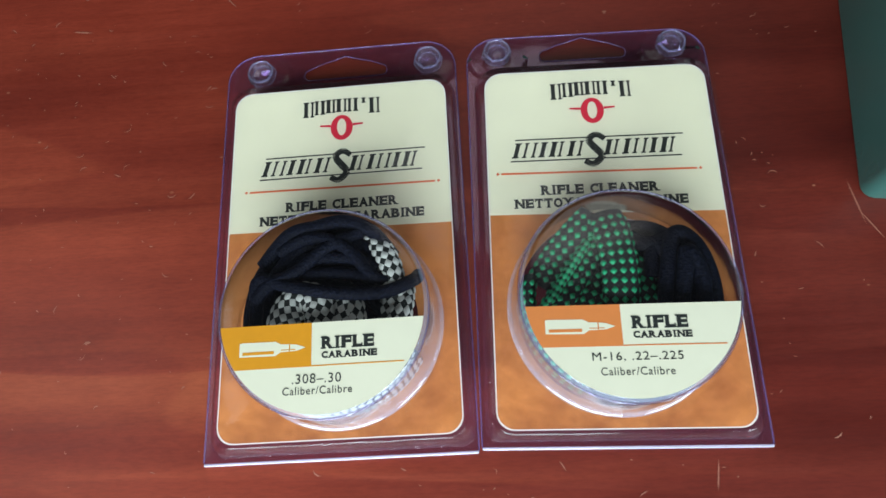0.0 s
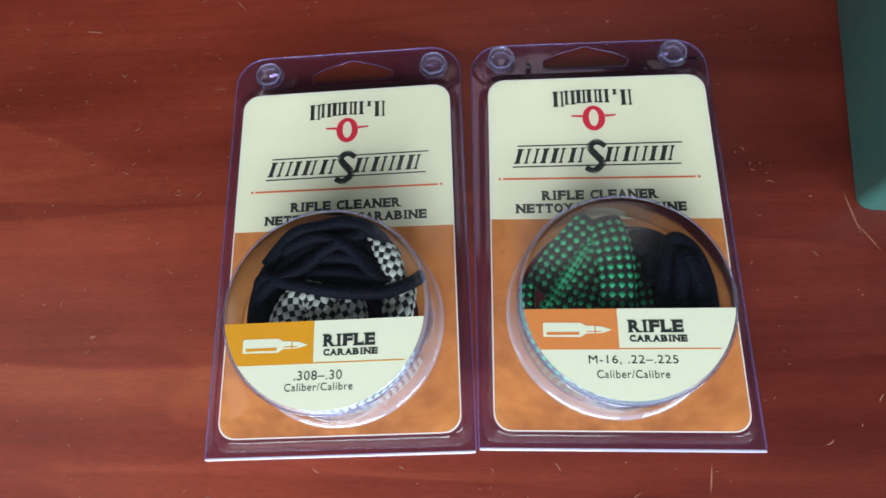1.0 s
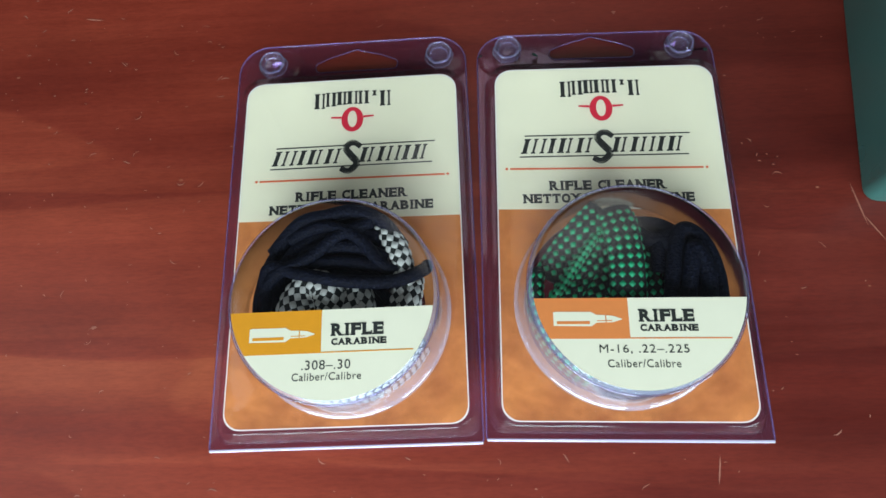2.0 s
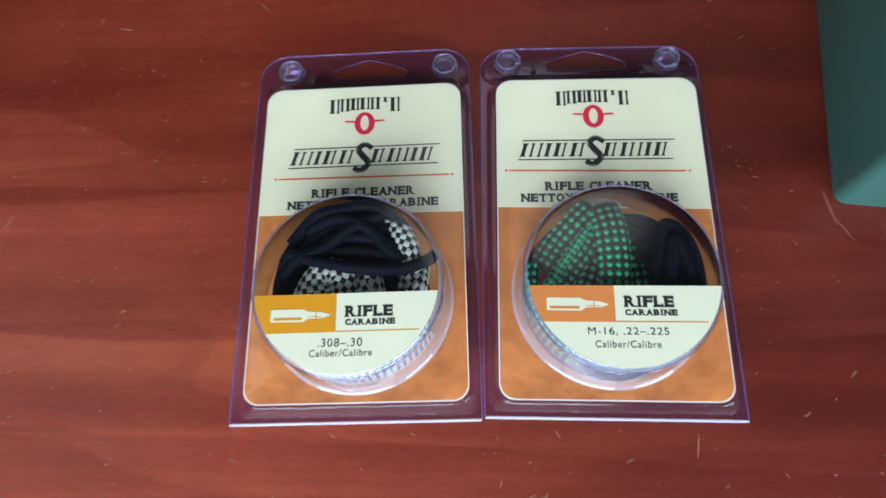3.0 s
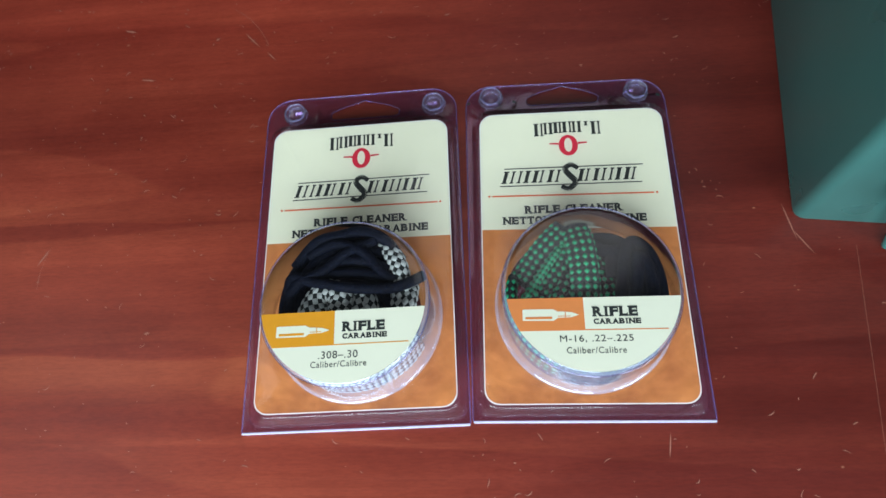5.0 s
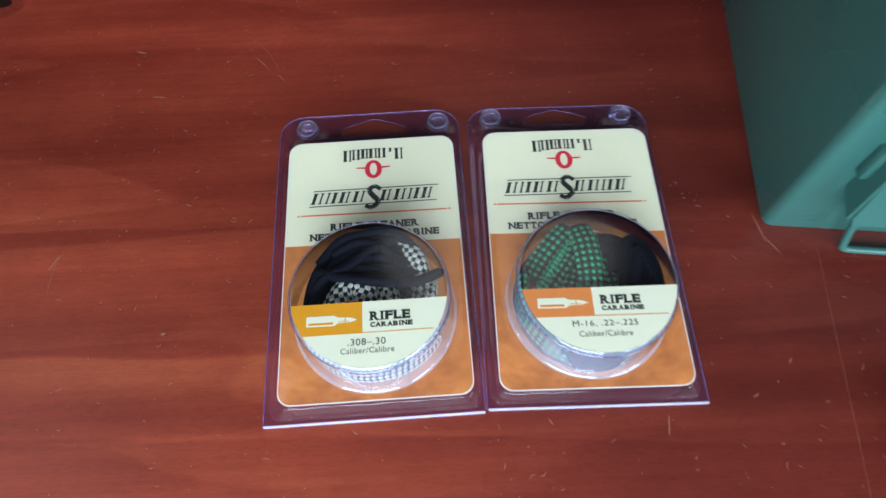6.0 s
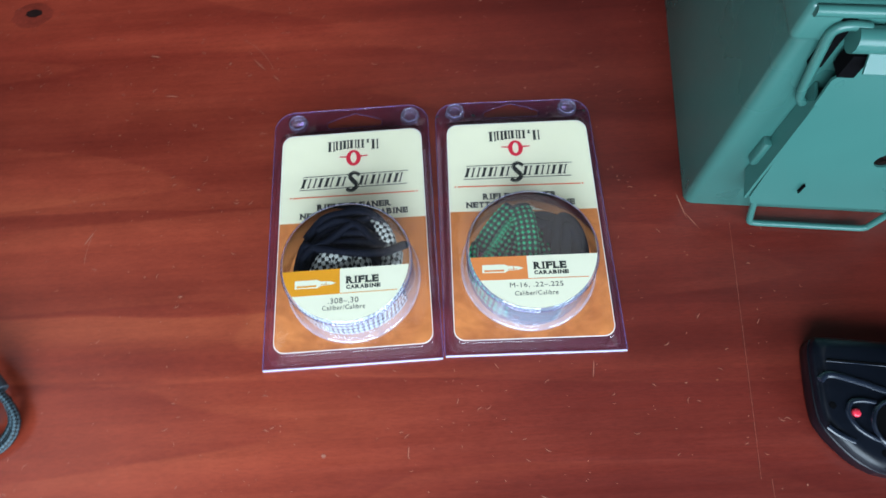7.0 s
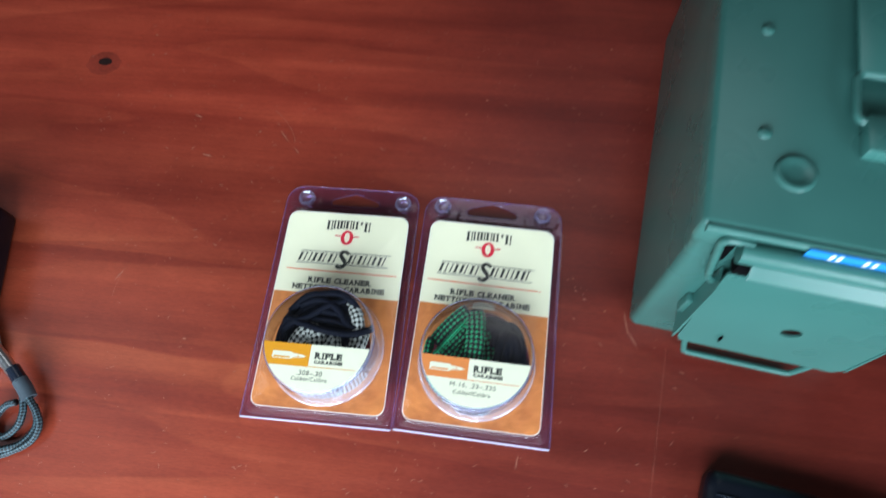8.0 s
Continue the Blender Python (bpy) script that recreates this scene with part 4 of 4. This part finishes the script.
# ---- ammunition can ----
def ammunition_can():
    can = thing("ammunition_can", pose(0.1718, 0.1016, 0, 0, 0, -7), "green painted steel ammunition can with a latched lid", "ammunition can")
    W, D, H = 0.160, 0.290, 0.184
    bm = bmesh.new()
    box(bm, 0, W, 0, D, 0, 0.170)
    upright = [e for e in bm.edges if abs(e.verts[0].co.z - e.verts[1].co.z) > 0.1]
    bmesh.ops.bevel(bm, geom=upright, offset=0.006, segments=4, affect="EDGES", profile=0.5)
    low = [e for e in bm.edges if max(v.co.z for v in e.verts) < 0.001]
    bmesh.ops.bevel(bm, geom=low, offset=0.0012, segments=2, affect="EDGES", profile=0.5)
    part("body", bm, PAINT, can, smooth=35)
    bm = bmesh.new()
    box(bm, -0.0045, W + 0.0045, -0.003, D + 0.004, 0.161, H, 0.0035, 3)
    lid = part("lid", bm, PAINT, can, smooth=35)
    # rolled bead along the front edge of the lid
    part("lid_bead", tube(bmesh.new(), [Vector((x, -0.0035, H - 0.003)) for x in np.linspace(-0.002, W + 0.002, 12)], 0.0028, sides=10), PAINT, lid, smooth=60)
    for x, y in ((0.023, 0.057), (0.022, 0.129), (W - 0.023, 0.057), (W - 0.022, 0.129)):
        bm = bmesh.new()
        lathe(bm, [(0.0040, 0), (0.0034, 0.0009), (0.0018, 0.0015)], x, y, 16)
        bmesh.ops.translate(bm, verts=bm.verts, vec=(0, 0, H))
        part("weld_bump", bm, PAINT, lid, smooth=60)
    for x in (0.039, W - 0.039):
        bm = bmesh.new()
        lathe(bm, [(0.0112, 0), (0.0100, 0.0013), (0.0085, 0.0015), (0.0065, 0.0005), (0.003, 0.0003)], x, 0.035, 32)
        bmesh.ops.translate(bm, verts=bm.verts, vec=(0, 0, H))
        part("dimple", bm, PAINT, lid, "round pressed dimple", smooth=70)
    # carrying handle: strap with wire loops
    hd = part("handle", box(bmesh.new(), 0.067, 0.093, 0.100, 0.205, H + 0.006, H + 0.009, 0.001), PAINT, lid, smooth=40)
    for y0, y1 in ((0.069, 0.101), (0.204, 0.236)):
        loop = [Vector((x, y, H + 0.0065)) for x, y in rounded(0.066, 0.094, y0, y1, (0.005,) * 4, 4)]
        part("wire_loop", tube(bmesh.new(), loop, 0.0021, sides=8, closed=True), PAINT, hd, smooth=60)
    for y0, y1 in ((0.050, 0.073), (0.232, 0.255)):
        part("handle_clip", box(bmesh.new(), 0.070, 0.090, y0, y1, H, H + 0.0095, 0.0015), PAINT, lid, smooth=40)
    # latch: rolled cam bar, plate with a hole, wire brackets
    lt = part("latch_plate", bmesh.new(), PAINT, can)
    bm = bmesh.new()
    outline = [(0.030, 0.034), (0.132, 0.034), (0.137, 0.041), (0.139, 0.141), (0.131, 0.1585), (0.029, 0.1585), (0.0215, 0.146), (0.0265, 0.041)]
    hole = [(0.083 + 0.0062 * math.cos(k * math.pi / 10), 0.085 + 0.0062 * math.sin(k * math.pi / 10)) for k in range(20)]
    sheet(bm, outline, (hole,), 0, 0.0016)
    bmesh.ops.transform(bm, matrix=pose(0, -0.0180, 0, 87.5, 0, 0), verts=bm.verts)
    bm.to_mesh(lt.data)
    bm.free()
    part("latch_bar", tube(bmesh.new(), [Vector((x, -0.0085, 0.170)) for x in np.linspace(0.0185, 0.1415, 8)], 0.0062, sides=14), PAINT, can, smooth=60)
    bm = bmesh.new()
    box(bm, 0.027, 0.133, -0.0008, 0.0008, -0.0055, 0.0055, 0.0004)
    bmesh.ops.transform(bm, matrix=pose(0, -0.0148, 0.1630, -38, 0, 0), verts=bm.verts)
    part("latch_lip", bm, PAINT, can)
    for x in (0.0235, 0.1375):
        bm = bmesh.new()
        sheet(bm, [(-0.0006, 0.048), (-0.0168, 0.041), (-0.0128, 0.128), (-0.0006, 0.132)], (), 0.0008, 0.0016)
        bmesh.ops.transform(bm, matrix=Matrix(((0, 0, 1, x), (1, 0, 0, 0), (0, 1, 0, 0), (0, 0, 0, 1))), verts=bm.verts)
        part("latch_side", bm, PAINT, can)
    for x in (0.0182, 0.1418):
        bm = bmesh.new()
        bmesh.ops.create_circle(bm, cap_ends=True, radius=0.0061, segments=16, matrix=pose(x, -0.0085, 0.170, 0, 90, 0))
        part("bar_end", bm, PAINT, can)
    # near-black blocks for the shade beside the bars and behind the plate's cut corners
    for x0, x1, y0, y1, z0, z1 in ((0.0120, 0.0182, -0.0036, 0.0005, 0.146, 0.1765), (0.0222, 0.0300, -0.0120, -0.0030, 0.149, 0.163)):
        for a0, a1 in ((x0, x1), (W - x1, W - x0)):
            part("gap_shade", box(bmesh.new(), a0, a1, y0, y1, z0, z1), NEAR_BLACK, can)
    for s, o in ((1, 0.0), (-1, W)):
        pts = [(0.024, -0.0060, 0.1745), (0.015, -0.0052, 0.1745), (0.0105, -0.0046, 0.170), (0.0115, -0.0046, 0.160), (0.0150, -0.0046, 0.140), (0.0180, -0.0046, 0.126), (0.0215, -0.0050, 0.121)]
        path = smooth_path([(o + s * x, y, z) for x, y, z in pts], 6)
        part("wire_bracket", tube(bmesh.new(), path, 0.0024, sides=10), PAINT, can, smooth=60)
        bm = bmesh.new()
        x0, x1 = sorted((o + s * 0.0185, o + s * 0.0235))
        box(bm, x0, x1, -0.0066, 0.0005, 0.062, 0.084, 0.0015)
        part("bail_clip", bm, PAINT, can, smooth=40)
    bail = smooth_path([(0.026, -0.007, 0.078), (0.030, -0.009, 0.055), (0.037, -0.012, 0.022), (0.041, -0.0135, 0.0065), (0.0425, -0.0138, 0.0042), (0.046, -0.014, 0.0032), (0.060, -0.014, 0.0030), (0.080, -0.014, 0.0030),
                        (0.100, -0.014, 0.0030), (0.114, -0.014, 0.0032), (0.1175, -0.0138, 0.0042), (0.119, -0.0135, 0.0065), (0.123, -0.012, 0.022), (0.130, -0.009, 0.055), (0.134, -0.007, 0.078)], 5)
    part("wire_bail", tube(bmesh.new(), bail, 0.0022, sides=10), PAINT, can, smooth=60)
    # black bar painted for the shade in a pressed slit
    part("pressed_mark", box(bmesh.new(), 0.050, 0.0508, -0.0182, -0.0162, 0.052, 0.060), NEAR_BLACK, lt)
    # blue sticker on the front lip of the lid
    st = part("sticker", box(bmesh.new(), 0.047, 0.114, -0.0072, -0.0064, 0.1765, 0.1835), BLUE, lid, "blue sticker with white marks")
    bm = bmesh.new()
    for x in (0.058, 0.0615, 0.074, 0.078, 0.090, 0.094):
        box(bm, x, x + 0.0018, -0.0076, -0.0071, 0.178, 0.1822)
    part("sticker_bars", bm, WHITE, st)


ammunition_can()


# ---- black device beside the can ----
def black_device():
    d = thing("handheld_device", pose(0.2255, -0.044, 0, 0, 0, -9), "black plastic handheld device with a red button", "device")
    outline = [(-4, 43), (150, 43), (158, 34), (158, -28), (150, -37), (26, -36), (9, -29), (-5, -15), (-10, -5), (-10.5, 32), (-8.5, 40)]

    # round the corners by cutting them twice
    for _ in range(2):
        cut = []
        for (ax, ay), (bx, by) in zip(outline, outline[1:] + outline[:1]):
            cut += [(ax * 0.78 + bx * 0.22, ay * 0.78 + by * 0.22), (ax * 0.22 + bx * 0.78, ay * 0.22 + by * 0.78)]
        outline = cut

    def scaled(k, inset):
        c = Vector((70, 0))
        return [((x - c.x) * (1 - inset / 85) + c.x, (y - c.y) * (1 - inset / 36) + c.y) for x, y in outline]

    bm = bmesh.new()
    rings = [[(x * MM, y * MM, z * MM) for x, y in scaled(1, i)] for i, z in ((2, 0), (0, 2), (0, 11), (0.8, 11.6), (0.8, 12.2), (0, 12.8), (0.6, 16), (3, 18.5), (6, 19.6))]
    rows = band(bm, rings)
    bm.faces.new(rows[-1])
    bm.faces.new(list(reversed(rows[0])))
    body = part("body", bm, RUBBER, d, smooth=50)
    # raised shoulder line
    path = smooth_path([(x * MM, y * MM, 19.5 * MM) for x, y in ((-9, 14), (-3, 18), (14, 15), (34, 10), (60, 9), (100, 9))], 6)
    part("shoulder_ridge", tube(bmesh.new(), path, 0.0022, 0.0014, 8), GLOSSBLACK, body, smooth=60)
    path = smooth_path([(x * MM, y * MM, 19.3 * MM) for x, y in ((-8, -12), (-2, -16), (6, -19))], 6)
    part("shoulder_ridge", tube(bmesh.new(), path, 0.0018, 0.0012, 8), GLOSSBLACK, body, smooth=60)
    for dy, r, mat in ((27.0, 0.5, NEAR_BLACK), (25.9, 0.45, GLOSSBLACK)):
        path = [Vector((x * MM, (dy + 0.01 * x) * MM, 19.55 * MM)) for x in range(-4, 147, 10)]
        part("seam", tube(bmesh.new(), path, r * MM, sides=6), mat, body, smooth=60)
    # oval rim round the red button, open at its end
    path = smooth_path([(x * MM, y * MM, 19.8 * MM) for x, y in ((20, 4), (13, 4.5), (6, 2.5), (4, -4), (8, -11), (14, -15), (19, -17))], 8)
    part("button_rim", tube(bmesh.new(), path, 0.0016, 0.0014, 8), GLOSSBLACK, body, smooth=60)
    bm = bmesh.new()
    lathe(bm, [(0.0025, 0.0194), (0.0024, 0.0206), (0.0018, 0.0212), (0.0008, 0.0214)], 8.3 * MM, -3.0 * MM, 20)
    part("button", bm, REDDOT, body, "round red button", smooth=60)
    # round socket with a rim; a flat black disc stands for its shaded inside
    bm = bmesh.new()
    lathe(bm, [(0.0155, 0.0194), (0.0152, 0.0214), (0.0140, 0.0220), (0.0130, 0.0212), (0.0128, 0.0200)], 31 * MM, -8 * MM, 40, cap=False)
    part("socket_rim", bm, GLOSSBLACK, body, smooth=60)
    bm = bmesh.new()
    lathe(bm, [(0.0129, 0.0200), (0.005, 0.01985)], 31 * MM, -8 * MM, 32)
    part("socket_shade", bm, NEAR_BLACK, body)
    # screw holes drawn as flat black discs, shade painted in place of depth
    for x, y in ((-4, 0), (21, -24)):
        bm = bmesh.new()
        lathe(bm, [(0.0021, 0.0197), (0.0010, 0.0198)], x * MM, y * MM, 14)
        part("screw_hole_shade", bm, NEAR_BLACK, body)


black_device()


# ---- metal case with a cord, and the dark box behind it ----
def cord_tool():
    t = thing("metal_clip_tool", pose(-0.354, 0.036, 0, 0, 0, 33), "pale grey metal clip tool with a black ferrule", "tool")
    bm = bmesh.new()
    sheet(bm, [(x * MM, y * MM) for x, y in rounded(-12, 26, -42, 6, (4, 10, 6, 6), 5)], (), 12 * MM, 9 * MM)
    bmesh.ops.bevel(bm, geom=[e for e in bm.edges if len(e.link_faces) == 2 and e.calc_face_angle(0) > 1.0], offset=0.0012, segments=2, affect="EDGES")
    part("plate", bm, PALEGREY, t, smooth=40)
    part("spacer", box(bmesh.new(), -0.009, 0.020, -0.036, 0.002, 0, 0.004), NEAR_BLACK, t)
    part("dark_cover", box(bmesh.new(), -0.010, 0.018, -0.030, 0.004, 0.012, 0.026, 0.003), RUBBER, t, smooth=40)

    c = thing("lanyard", pose(0.0120, 0.0020, 0), "black braided lanyard cord with a metal ferrule", "cord")
    P = lambda pts: smooth_path([(x * MM, y * MM, z * MM) for x, y, z in pts], 10)
    ax = P(((-326, 26, 22), (-313, 15, 18), (-300, 3, 14)))
    part("ferrule", tube(bmesh.new(), ax, 0.0046, sides=18), SILVER, c, "shiny metal ferrule", smooth=50)
    part("ferrule_cap", tube(bmesh.new(), P(((-306, 10, 16), (-300, 4, 14.2), (-297, 1, 13.6))), 0.0052, sides=18), GLOSSBLACK, c, smooth=50)
    part("clamp", tube(bmesh.new(), P(((-298, 2, 14), (-292, -4, 12.6), (-287, -10, 11.4))), 0.0056, 0.0050, 18), GREYRUB, c, "grey rubber clamp", smooth=50)
    for pts in (((-288, -9, 13), (-279, -19, 10), (-275, -29, 7), (-279, -40, 4.6), (-292, -49, 4), (-312, -57, 4), (-345, -66, 4), (-380, -72, 4)),
                ((-293, -9, 11), (-290, -20, 9), (-292, -31, 6.5), (-301, -39, 4.6), (-310, -36, 4.3), (-312, -26, 5), (-306, -17, 7.5), (-297, -14, 10)),
                ((-284, -14, 8), (-279, -28, 4.5), (-286, -42, 4), (-302, -50, 8), (-330, -58, 9), (-370, -66, 6))):
        part("cord", tube(bmesh.new(), P(pts), 0.0026, sides=12, uv=(640, 8.4853)), BLACKCORD, c, smooth=180)


def dark_box():
    # guessed box for a dark, partly shaded patch, placed to fit the camera's view
    b = thing("black_case", pose(-0.421, 0.078, 0, 0, 0, 12), "guessed black case at the edge of view, height set to fit the camera", "case")
    part("body", box(bmesh.new(), -0.09, 0.080, -0.035, 0.050, 0, 0.026, 0.006, 3), RUBBER, b, smooth=40)
    part("lid", box(bmesh.new(), -0.092, 0.082, -0.037, 0.052, 0.027, 0.037, 0.004, 3), RUBBER, b, smooth=40)


cord_tool()
dark_box()
